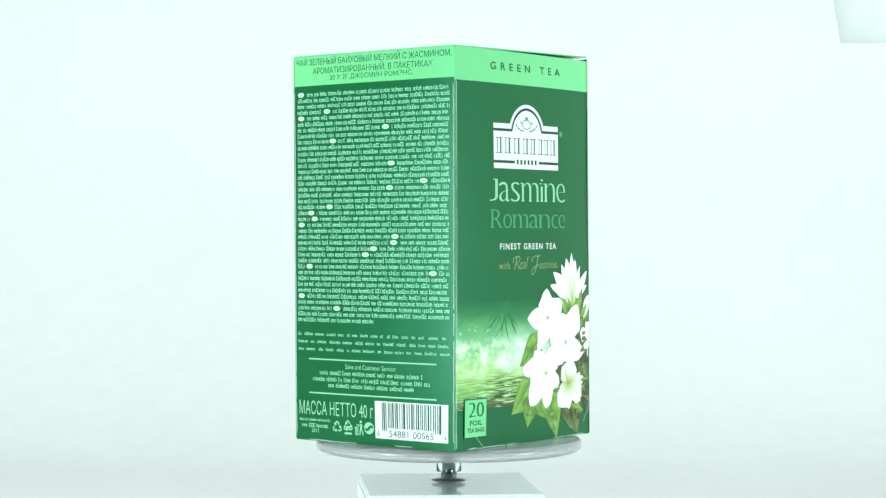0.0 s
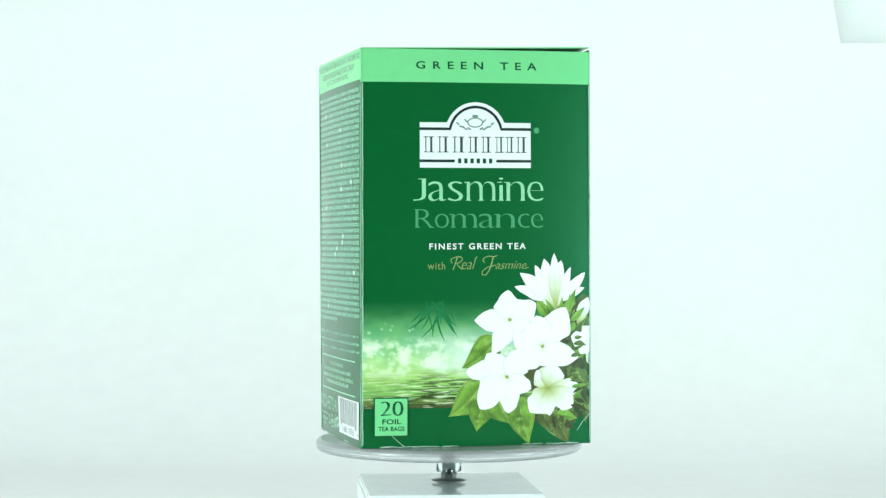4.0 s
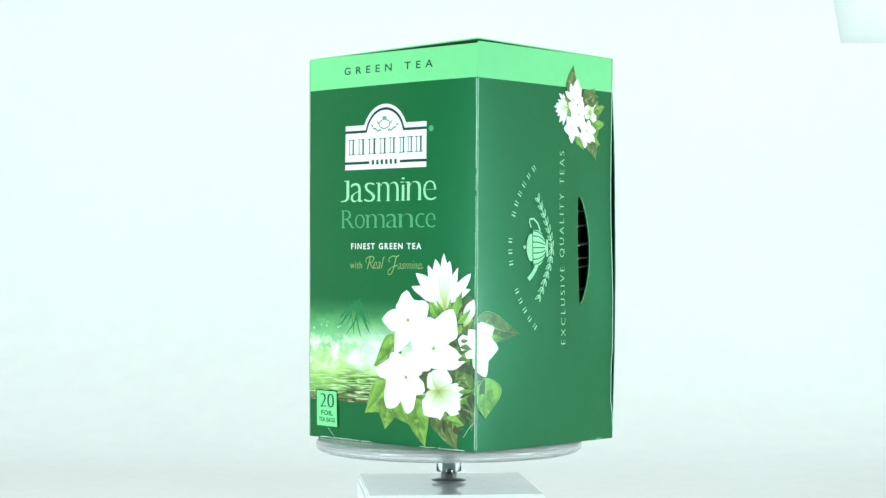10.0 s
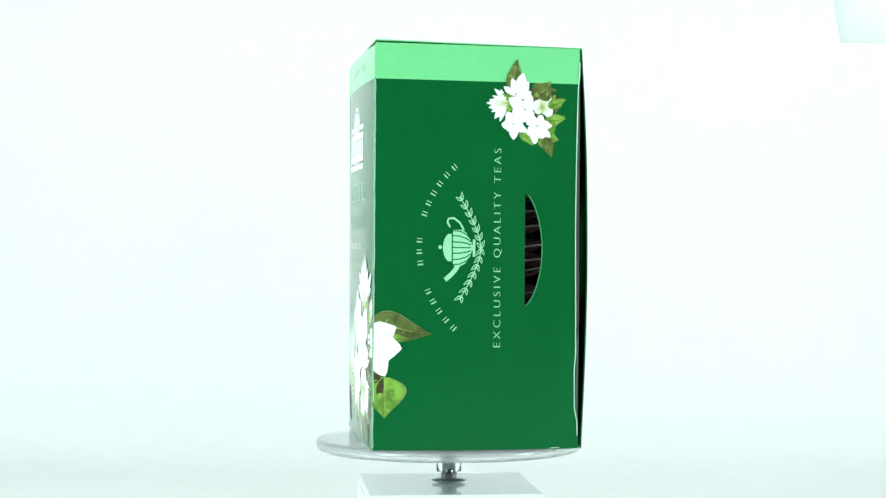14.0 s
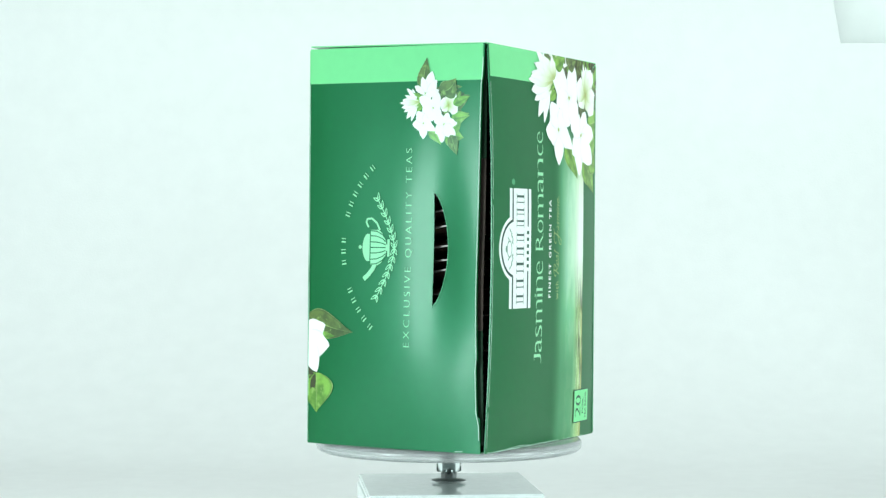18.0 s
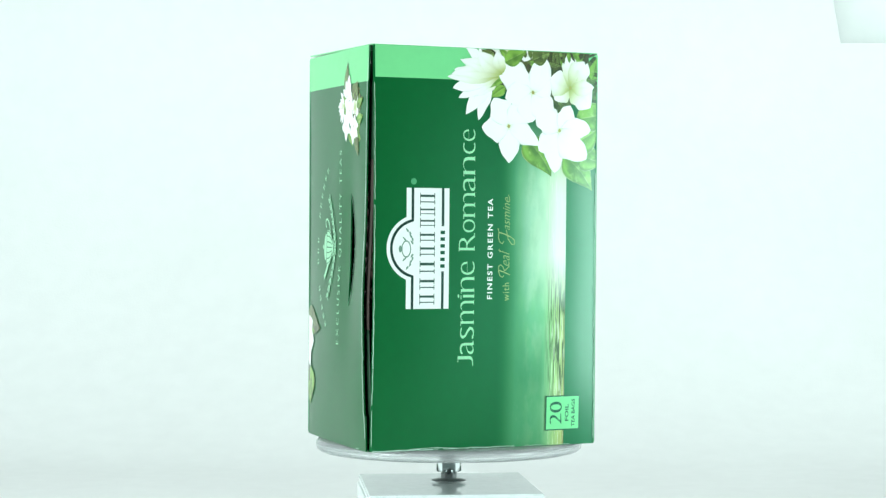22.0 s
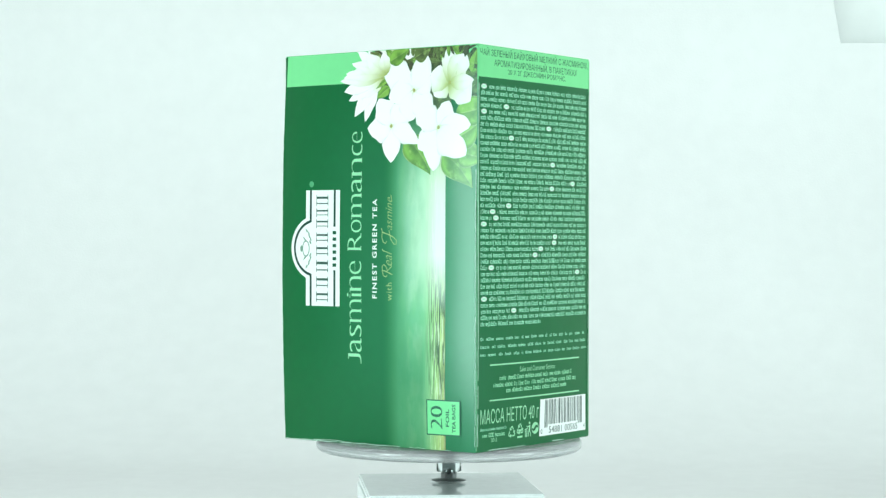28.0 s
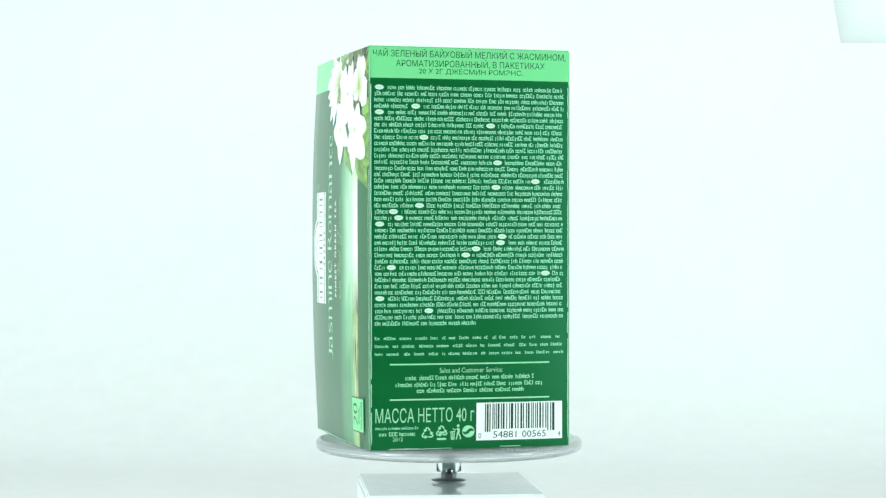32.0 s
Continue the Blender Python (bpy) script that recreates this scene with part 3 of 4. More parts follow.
front_panel = panel("front_panel", front, [(lambda v: 0.0, lambda v: 1.0)], "deep green front with jasmine picture and product lettering")
side_panel = panel("slotted_panel", side, [(lambda v: 0.0, side_left), (side_slot, side_edge)], "deep green side with a crescent finger slot", rows=140, cols=26)
back_panel = panel("back_panel", back, [(lambda v: 0.004, lambda v: 1.0)], "deep green side with sideways lettering and jasmine picture")
text_panel = panel("text_panel", text, [(lambda v: 0.0, lambda v: 1.0)], "deep green side covered with pale small print")


def lid(name, z_in, corners, label):
    bm = bmesh.new()
    q = [Vector(c) for c in corners]
    n = 10
    for dz, flip in ((0.0, False), (z_in, True)):
        g = [[bm.verts.new(mm((q[0] * (1 - i / n) + q[1] * i / n) * (1 - j / n) + (q[3] * (1 - i / n) + q[2] * i / n) * j / n + Vector((0, 0, dz)))) for i in range(n + 1)] for j in range(n + 1)]
        for j in range(n):
            for i in range(n):
                f = (g[j][i], g[j][i + 1], g[j + 1][i + 1], g[j + 1][i])
                bm.faces.new(f[::-1] if flip else f)
    bmesh.ops.bridge_loops(bm, edges=[e for e in bm.edges if e.is_boundary])
    bmesh.ops.recalc_face_normals(bm, faces=bm.faces[:])
    return part(name, bm, band_card if name == "top_panel" else green_card, carton, label)


lid("top_panel", 0.45, [(FT1[0], FT1[1] + 0.2, 142.55), (FS1[0], FS1[1] + 0.1, 144.9), (BK1[0], BK1[1], 142.6), (RT1[0], RT1[1], 142.4)], "pale green top, one corner lifted a little")
lid("bottom_panel", 0.45, [(FT0[0] + 1, FT0[1] + 1, 0.05), (FS0[0] - 1, FS0[1] + 1, 0.05), (SR0[0] - 1, SR0[1] - 1, 0.05), (RT0[0] + 1, RT0[1] - 1, 0.05)], "green bottom")

# pale top bands
for fc, pn, yl in ((front, front_panel, 147.5), (side, side_panel, 143.5), (back, back_panel, 140.0), (text, text_panel, 138.5)):
    bm = grid_sheet(fc, fc.x0 + (5 if fc is back else 0), fc.top, fc.x1 - (4 if fc is side else 0), yl, 0.025)
    smooth(part("top_band", bm, band_card, pn, "pale mint-green band"))


# ---- artwork ----
def flower(face, parent, put, cx, cy, petals, mat=None, eye=True, name="flower"):
    """A jasmine blossom: petals (tip x, tip y, width) round a centre."""
    bm = bmesh.new()
    r = random.Random(int(cx * 7 + cy))
    for tx, ty, w in petals:
        blade(face, cx, cy, tx, ty, w * 0.98, face.layer(), put, bm, blunt=r.uniform(0.82, 1.12), bend=w * r.uniform(-0.10, 0.16), sharp=r.uniform(0.62, 0.85), wave=0.09, n=14)
    ob = part(name, bm, mat or petal_mat, parent, "white jasmine blossom" if name == "flower" else "")
    if eye:
        part("stamen", disc_sheet(face, cx, cy, 3.6, 3.0, face.layer(), put, n=10, rings=1, rough_edge=0.3), yellow, parent)
    return ob


def leaf(face, parent, put, bx, by, tx, ty, w, mat=None, bend=0.0):
    return part("leaf", blade(face, bx, by, tx, ty, w * 1.28, face.layer(), put, None, blunt=0.62, bend=bend, sharp=1.1), mat or leaf_mat, parent, "printed green leaf")


def cluster(face, parent, put):
    """The spray of jasmine."""
    for cx, cy, rx, ry, tn in ((962, 612, 46, 70, 0.2), (975, 668, 32, 62, 0), (948, 735, 40, 22, 0.2), (905, 655, 40, 40, 0), (985, 560, 22, 40, 0.4), (890, 735, 26, 18, 0)):
        part("shaded_foliage", disc_sheet(face, cx, cy, rx, ry, face.layer(), put, n=28, rings=3, rough_edge=0.55, turn=tn), olive, parent, "dark olive foliage in shade")
    for tx, ty, bx, by in ((1004, 640, 955, 600), (990, 700, 940, 650), (955, 765, 935, 720), (1003, 580, 960, 560)):
        part("twig", blade(face, bx, by, tx, ty, 9, face.layer(), put, None), brown, parent)
    L = [(832, 600, 766, 652, 44, leaf_mat, -6), (803, 680, 742, 737, 44, leaf_mat, -5), (812, 705, 794, 764, 40, leaf_mat, 4), (828, 700, 858, 752, 44, leaf_mat, 2),
         (872, 705, 893, 790, 42, leaf_mat, 3), (930, 735, 968, 790, 36, leaf_dull, -4), (975, 640, 1002, 612, 22, leaf_mat, 0), (980, 660, 1006, 690, 26, leaf_dull, 0),
         (970, 690, 1000, 720, 22, leaf_mat, 0), (962, 560, 980, 522, 20, leaf_mat, 0), (985, 600, 1006, 560, 20, leaf_dull, 0), (945, 735, 985, 745, 18, leaf_mat, 0),
         (915, 730, 940, 768, 24, leaf_dull, 0), (990, 705, 1008, 740, 22, leaf_dull, 0), (890, 690, 905, 662, 16, leaf_dull, 0), (925, 560, 905, 530, 16, leaf_mat, 0)]
    for bx, by, tx, ty, w, mt, bd in L:
        leaf(face, parent, put, bx, by, tx, ty, w, mt, bd)
    r = random.Random(11)
    for k in range(46):
        bx, by = r.choice(((975, 640), (985, 590), (960, 700), (985, 700), (950, 745), (985, 555), (940, 590)))
        bx, by, a, ln = bx + r.uniform(-16, 16), by + r.uniform(-26, 26), r.uniform(-1.9, 2.2), r.uniform(14, 34)
        tx, ty = min(1006, bx + ln * math.cos(a)), by + ln * math.sin(a)
        mt = r.choice((leaf_mat, leaf_dull, leaf_dull, brown, olive, brown))
        part("small_leaf", blade(face, bx, by, tx, ty, r.uniform(4, 13), face.layer(), put, None, bend=r.uniform(-4, 4), sharp=1.0, n=6), mt, parent)
    # bud and part blossom at the corner
    flower(face, parent, put, 985, 575, [(1006, 528, 24), (1000, 532, 16)], cream_mat, False, "bud")
    flower(face, parent, put, 1010, 606, [(972, 598, 30), (990, 630, 26), (995, 580, 26)], petal_mat, False)
    # upper blossom, seen from the side
    for bx, by, tx, ty in ((938, 552, 905, 512), (946, 556, 972, 505), (955, 570, 990, 535), (940, 548, 925, 500)):
        part("twig", blade(face, bx, by, tx, ty, 8, face.layer(), put, None), brown, parent)
    flower(face, parent, put, 936, 538, [(864, 508, 21), (874, 484, 27), (892, 499, 22), (903, 470, 22), (999, 511, 17), (1000, 484, 22), (984, 500, 20), (972, 474, 21)], petal_mat, False)
    flower(face, parent, put, 940, 540, [(920, 459, 25), (953, 462, 24)], petal_mat, False)
    flower(face, parent, put, 943, 548, [(908, 508, 18), (926, 498, 17), (960, 514, 13)], cream_mat, False, "sepal")
    flower(face, parent, put, 943, 546, [(940, 449, 25)], cream_mat, False, "bud")
    for bx, by, tx, ty, w in ((958, 562, 982, 512, 13), (966, 565, 970, 520, 9), (950, 562, 955, 526, 8), (940, 560, 922, 530, 8), (972, 570, 1000, 545, 10)):
        leaf(face, parent, put, bx, by, tx, ty, w, leaf_mat, 1)
    # open blossoms
    flower(face, parent, put, 855, 567, [(789, 567, 40), (852, 514, 46), (905, 538, 46), (890, 606, 46), (822, 628, 36)])
    flower(face, parent, put, 917, 615, [(962, 546, 56), (905, 560, 44), (862, 606, 48), (878, 655, 50), (940, 652, 40), (987, 636, 42)])
    flower(face, parent, put, 850, 668, [(773, 658, 42), (812, 626, 44), (880, 622, 50), (896, 690, 40), (853, 733, 40), (799, 724, 54)])
    flower(face, parent, put, 928, 690, [(905, 658, 42), (945, 650, 50), (990, 686, 34), (977, 724, 44), (893, 732, 52), (931, 739, 30)], cream_mat, True, "open_blossom")
    for k in range(9):
        bx, by = 926 + 5.2 * k, 742 + r.uniform(-5, 6)
        part("small_leaf", blade(face, bx, by, bx + r.uniform(-9, 9), by + r.uniform(10, 24), r.uniform(4, 8), face.layer(), put, None, bend=r.uniform(-3, 3), sharp=1.0, n=6), r.choice((brown, olive, leaf_dull)), parent)
    for k in range(12):
        by = 600 + 11 * k
        part("small_leaf", blade(face, 975 + r.uniform(-6, 8), by, min(1006, 990 + r.uniform(0, 18)), by + r.uniform(-14, 12), r.uniform(5, 10), face.layer(), put, None, bend=r.uniform(-3, 3), sharp=1.0, n=6),
             r.choice((brown, leaf_mat, leaf_dull)), parent)


def rot_put(x, y):
    return y + 255, 1075 - x


def small_put(x, y):
    rx, ry = rot_put(x, y)
    return 942 + (rx - 950) * 0.43, 188 + (ry - 150) * 0.43


def arch_points(cx, cy, r, a0, a1, n=18):
    return [(cx + r * math.cos(math.radians(a0 + (a1 - a0) * k / n)), cy - r * math.sin(math.radians(a0 + (a1 - a0) * k / n))) for k in range(n + 1)]


def emblem(face, parent, put):
    """The white name plate with an arched top; its lettering is left as plain bars."""
    lift = face.layer()
    bm = grid_sheet(face, 690, 218, 896, 298, lift, put=put)
    n, prev = 26, None
    for k in range(n + 1):
        a = math.radians(12 + 156 * k / n)
        x, y = 793 + 57 * math.cos(a), 239 - 57 * math.sin(a)
        col = [bm.verts.new(face.at(*put(x, 219 + (y - 219) * j / 3 if y < 219 else 219), lift + 0.001)) for j in range(4)]
        if prev:
            for j in range(3):
                if (col[j].co - col[j + 1].co).length > 1e-6 or (prev[j].co - prev[j + 1].co).length > 1e-6:
                    bm.faces.new((prev[j], col[j], col[j + 1], prev[j + 1]))
        prev = col
    part("emblem_plate", bm, ink_white, parent, "white arched name plate")
    ln = face.layer() + 0.008
    arc = arch_points(793, 239, 48.5, 14, 166)
    part("emblem_line", ribbon(face, [(896, 229.5), (840, 229.5)] + arc + [(746, 229.5), (690, 229.5)], 4.8, ln, put, step=8), ink_black, parent)
    for a, b in ((690, 754), (831, 896)):
        part("emblem_line", ribbon(face, [(a, 286), (b, 286)], 4.8, ln, put), ink_black, parent)
    for l, w in ((697, 20), (722, 22), (749, 25), (779, 20), (803, 19), (829, 16), (849, 15), (868, 21)):
        bm = bmesh.new()
        for dx, ww in ((0.16, 0.09), (0.60, 0.19)):
            grid_sheet(face, l + dx * w, 243, l + (dx + ww) * w, 271, ln, bm=bm, put=put)
            for y in (243, 269.6):
                grid_sheet(face, l + dx * w - 3.0, y, l + (dx + ww) * w + 3.0, y + 1.4, ln + 0.0016, bm=bm, put=put)
        part("name_bar", bm, ink_char, parent)
    for k in range(6):
        part("name_bar", grid_sheet(face, 760 + 11.5 * k, 281.5, 766 + 11.5 * k, 290, ln, 1, 1, put=put), ink_dark, parent)
    # small teapot between sprigs
    bm = disc_sheet(face, 792, 218, 15, 9, face.layer(), put, n=18)
    disc_sheet(face, 792, 207, 6, 3, ln, put, bm, n=10, rings=1)
    part("teapot_mark", bm, ink_grey, parent, "grey line teapot between sprigs")
    part("teapot_mark", disc_sheet(face, 792, 218, 12.5, 7, face.layer(), put, n=18), ink_white, parent)
    bm = bmesh.new()
    for s in (-1, 1):
        for k in range(5):
            x, y = 792 + s * (8 + 5.2 * k), 231 - 0.55 * k * k
            blade(face, x, y, x + s * 7, y - 5 + 3 * (k % 2), 3.4, ln, put, bm, n=4)
        blade(face, 792 + s * 14, 218, 792 + s * 21, 211, 3, ln, put, bm, n=4)
    part("sprig_mark", bm, ink_grey, parent)
    part("registered_mark", disc_sheet(face, 907, 231, 5.5, 5.5, ln, put, n=14), ink_mid, parent)


JASMINE = (("J", 677, 701, 317, 356), ("a", 705, 738, 322, 356.5), ("s", 741, 769, 322, 356.5), ("m", 776, 829, 322, 356), ("i", 836, 844, 315, 356),
           ("n", 850, 884, 322, 356), ("e", 889, 920, 322, 356.5))
ROMANCE = (("R", 682, 713, 371, 403.5), ("o", 717, 743, 379, 404), ("m", 748, 794, 379, 403.5), ("a", 798, 828, 379, 404), ("n", 831, 865, 379, 403.5),
           ("c", 871, 893, 379, 404), ("e", 896, 919, 379, 404))


def title(face, parent, letters, mat, put=ident):
    """A title set letter by letter, with thick and thin strokes and fine feet on the stems."""
    for ch, l, r, t, b in letters:
        lettering("title_letter", ch, face, (l, t, r, b), mat, parent, put=put, weight=-0.018 if ch == "a" else -0.026, swell=0.008 if ch in "Jia" else 0.016)
        w = r - l
        feet = {"J": [(0.72, t + 1.5)], "R": [(0.12, b), (0.95, b), (0.10, t + 1.5)], "m": [(0.06, b), (0.50, b), (0.94, b), (0.0, t + 2.2)], "n": [(0.10, b), (0.90, b), (0.0, t + 2.2)],
                "i": [(0.5, b), (0.15, t + 9)]}.get(ch, [])
        bm = bmesh.new()
        for f, y in feet:
            reach = (7.0, 4.0) if ch == "J" else (4.6, 4.6)
            grid_sheet(face, l + f * w - reach[0], y - 1.5, l + f * w + reach[1], y, face.layer(), 1, 1, bm=bm, put=put)
        if feet:
            part("serif", bm, mat, parent)
        else:
            bm.free()


def tagline(face, parent, put=ident):
    """The gold line in a slanting script with long strokes on its capitals."""
    lettering("tagline", "with", face, (704, 464, 736, 477), ink_gold, parent, put=put, spacing=1.15)
    for body, box, sh in (("eal", (766, 458, 793, 477), 0.4), ("asmine", (829, 463, 887, 477), 0.4)):
        lettering("tagline", body, face, box, ink_gold, parent, put=put, shear=sh, weight=-0.014, swell=0.004)
    bm = bmesh.new()
    lift = face.layer() + 0.004
    for pts, w in (([(758, 455), (755, 466), (750, 478)], 1.9), ([(749, 466), (746, 463), (748, 458), (756, 455), (765, 455), (768, 459), (764, 464), (757, 467)], 1.5),
                   ([(757, 467), (761, 472), (766, 477)], 1.6), ([(791, 458), (795, 455)], 1.4),
                   ([(809, 465), (805, 462), (808, 457), (816, 454), (826, 455), (832, 453)], 1.5), ([(825, 455), (822, 466), (817, 479)], 2.0),
                   ([(817, 479), (811, 487), (804, 487), (804, 481), (813, 474), (829, 470)], 1.4), ([(885, 476), (891, 474)], 1.2)):
        ribbon(face, pts, w, lift, put, bm, step=2.5)
    part("swash", bm, ink_gold, parent)


def label_20(face, parent, rect, words, up):
    l, t, r, b = rect
    part("count_label", grid_sheet(face, l - 2, t - 2, r + 2, b + 2, face.layer()), ink_dark, parent, "small mint label with a dark border")
    part("label_field", grid_sheet(face, l, t, r, b, face.layer()), band_card, parent)
    for body, box in words:
        big = body in "20"
        lettering("count_lettering", body, face, box, ink_dark, parent, up=up, weight=-0.03 if big else 0.022, swell=0.035 if big else 0.0)


# front
part("lake_picture", grid_sheet(front, front.x0, 515, front.x1, 721, front.layer()), lake_mat, front_panel, "printed misty lake at dawn")
bm = bmesh.new()
rr = random.Random(3)
for k in range(22):
    bx, by = 712 + rr.uniform(-12, 26), 538 + rr.uniform(-8, 10)
    tx, ty = bx + rr.uniform(-52, 44), by + rr.uniform(14, 62)
    blade(front, bx, by, tx, ty, rr.uniform(2.0, 4.2), front.layer(), ident, bm, bend=rr.uniform(-5, 5))
part("reeds", bm, ink_reed, front_panel, "dim green reeds")
emblem(front, front_panel, ident)
lettering("heading", "GREEN TEA", front, (684, 110.5, 908, 124), ink_dark, front_panel, spacing=1.9, weight=0.012)
title(front, front_panel, JASMINE, ink_pale)
title(front, front_panel, ROMANCE, ink_mid)
lettering("subtitle", "FINEST GREEN TEA", front, (707, 431, 886, 442), ink_white, front_panel, spacing=1.3, weight=0.02)
tagline(front, front_panel)
cluster(front, front_panel, ident)
label_20(front, front_panel, (609, 703, 667, 768), [("2", (619, 708, 638, 733)), ("0", (640, 708, 660, 733)), ("FOIL", (622, 739, 656, 748)), ("TEA BAGS", (615, 752, 662, 760))], False)

# slotted side
cluster(side, side_panel, small_put)
leaf(side, side_panel, ident, 884, 158, 893, 102, 22, leaf_dull)
leaf(side, side_panel, ident, 925, 165, 955, 140, 30, leaf_dull, 6)
leaf(side, side_panel, ident, 950, 185, 984, 172, 14, leaf_mat)
leaf(side, side_panel, ident, 950, 210, 984, 206, 14, leaf_mat)
leaf(side, side_panel, ident, 945, 240, 958, 275, 18, leaf_dull)
flower(side, side_panel, ident, 893, 165, [(905, 126, 24), (884, 136, 14), (915, 142, 16)], petal_mat, False)
flower(side, side_panel, ident, 890, 168, [(868, 152, 12), (920, 160, 14)], petal_mat, False)
leaf(side, side_panel, ident, 634, 565, 740, 592, 40, leaf_dull, 6)
leaf(side, side_panel, ident, 640, 600, 700, 600, 16, leaf_mat)
part("shaded_foliage", disc_sheet(side, 640, 665, 18, 34, side.layer(), n=20, rough_edge=0.4), brown, side_panel)
leaf(side, side_panel, ident, 655, 668, 655, 740, 62, leaf_mat, 0)
flower(side, side_panel, ident, 622, 605, [(676, 580, 42), (686, 618, 50), (656, 667, 40), (640, 640, 30)], petal_mat, False)
lettering("slogan", "EXCLUSIVE QUALITY TEAS", side, (852, 262, 867, 615), ink_pale, side_panel, up=True, spacing=1.42, weight=-0.024, swell=0.022)
lift = side.layer()
for k in (0, 1, 2, 3, 4, 6.6, 7.6, 8.6, 11, 12, 13, 14, 15, 16):
    a = math.radians(228 - 96 * k / 16)
    tx, ty, ux, uy = -math.sin(a), -math.cos(a), math.cos(a), -math.sin(a)
    cx, cy = 907 + 191 * ux, 439 + 191 * uy
    bm = bmesh.new()
    for d, w in ((-3.2, 1.6), (2.6, 2.6)):
        ribbon(side, [(cx + d * tx - 5 * ux, cy + d * ty - 5 * uy), (cx + d * tx + 5 * ux, cy + d * ty + 5 * uy)], w, lift, ident, bm)
    part("arched_bar", bm, ink_pale, side_panel)
bm = bmesh.new()
lift = side.layer()
for rx, ry, sg in ((36, 35, 1), (17, 27, -1)):
    prev = None
    for k in range(21):
        y = 439 - ry + 2 * ry * k / 20
        w = rx * math.sqrt(max(0.0, 1 - ((y - 439) / ry) ** 2)) ** (0.85 if sg > 0 else 1.0)
        row = [bm.verts.new(side.at(776 + sg * w * i / 3, y, lift)) for i in range(4)]
        if prev and k not in (1, 20):
            for i in range(3):
                bm.faces.new((prev[i], prev[i + 1], row[i + 1], row[i]))
        prev = row
disc_sheet(side, 754, 438.5, 3.6, 3.6, lift, ident, bm, n=12, rings=1)
ribbon(side, [(816, 424), (816, 455)], 5, lift, ident, bm)
ribbon(side, [(808, 439), (818, 439)], 11, lift, ident, bm)
ribbon(side, [(789, 466), (782, 478), (773, 488), (763, 496)], 8.5, lift + 0.002, ident, bm, step=5)
ribbon(side, [(772, 403), (767, 394), (769, 388), (779, 387), (790, 395), (797, 408)], 3.6, lift, ident, bm, step=4)
part("teapot_mark", bm, ink_pale, side_panel, "pale mint teapot drawing")
for yy in (409, 418, 429, 439, 449, 460, 469):
    part("teapot_line", ribbon(side, [(777, yy), (790, 439 + (yy - 439) * 0.97), (803, 439 + (yy - 439) * 0.76), (810, 439 + (yy - 439) * 0.5)], 1.9, lift + 0.005), green_card, side_panel)
part("teapot_line", ribbon(side, [(776, 404), (776, 474)], 2.2, lift + 0.007), green_card, side_panel)
for s in (-1, 1):
    spine = [(829 - 46 * (d / 100) ** 1.5, 440 + s * d) for d in range(0, 92, 7)]
    part("laurel_stem", ribbon(side, spine, 1.8, lift), ink_pale, side_panel)
    for k in range(0, 13, 2):
        (x, y), (x2, y2) = spine[max(0, k - 1)], spine[min(12, k + 1)]
        d = math.atan2(y2 - y, x2 - x)
        x, y = spine[k]
        for tilt, ln in ((0.50, 16.5), (-0.55, 14)):
            e = d + tilt
            part("laurel_leaf", blade(side, x, y, x + ln * math.cos(e), y + ln * math.sin(e), 6.0, lift, n=5), ink_pale, side_panel)
            part("leaf_vein", ribbon(side, [(x + 4 * math.cos(e), y + 4 * math.sin(e)), (x + (ln - 4) * math.cos(e), y + (ln - 4) * math.sin(e))], 1.8, lift + 0.005), green_card, side_panel)


# sideways back
def back_lake(x, y):
    return 938 - (721 - y) * 0.68, 797 - (x - 585) * 1.205


part("lake_picture", grid_sheet(back, 585, 515, 1092, 721, back.layer(), put=back_lake), lake_sideways, back_panel, "printed misty lake, set sideways")
emblem(back, back_panel, lambda x, y: (y + 410, 439 - (x - 793) * 1.03))
title(back, back_panel, JASMINE, ink_pale, lambda x, y: (757 + (y - 356) * 0.77, 648 - (x - 677) * 0.765))
title(back, back_panel, ROMANCE, ink_pale, lambda x, y: (757 + (y - 403.5) * 0.94, 444 - (x - 680) * 0.905))
lettering("subtitle", "FINEST GREEN TEA", back, (782, 350, 792, 529), ink_white, back_panel, up=True, spacing=1.3, weight=0.02)
tagline(back, back_panel, lambda x, y: (804 + (y - 455) * 0.96, 492 - (x - 744) * 1.014))
cluster(back, back_panel, rot_put)
leaf(back, back_panel, ident, 870, 100, 905, 84, 24, leaf_dull)
leaf(back, back_panel, ident, 815, 105, 858, 84, 24, leaf_mat)
leaf(back, back_panel, ident, 790, 105, 770, 84, 20, leaf_dull)
flower(back, back_panel, ident, 810, 125, [(712, 130, 26), (730, 105, 22), (760, 88, 30), (800, 86, 26)], cream_mat, False)
label_20(back, back_panel, (902, 707, 968, 766), [("2", (909, 738, 933, 757)), ("0", (909, 716, 933, 736)), ("FOIL", (940, 721, 947, 752)), ("TEA BAGS", (953, 712, 960, 762))], True)

# text side
for body, box in (("ЧАЙ ЗЕЛЕНЫЙ БАЙХОВЫЙ МЕЛКИЙ С ЖАСМИНОМ,", (663, 85.5, 1001, 102)), ("АРОМАТИЗИРОВАННЫЙ, В ПАКЕТИКАХ", (703, 102.5, 964, 119)), ("20 Х 2Г ДЖЕСМИН РОМЭНС.", (743, 120.5, 925, 131.5))):
    lettering("heading", body, text, box, ink_dark, text_panel)
OVALS = {0: 674, 3: 737, 4: 674, 6: 868, 8: 751, 12: 880, 15: 947, 16: 877, 19: 743, 20: 698, 21: 707, 22: 674, 24: 888, 25: 885, 26: 842, 27: 824, 29: 694, 30: 965, 34: 674, 36: 759}
rnd = random.Random(7)


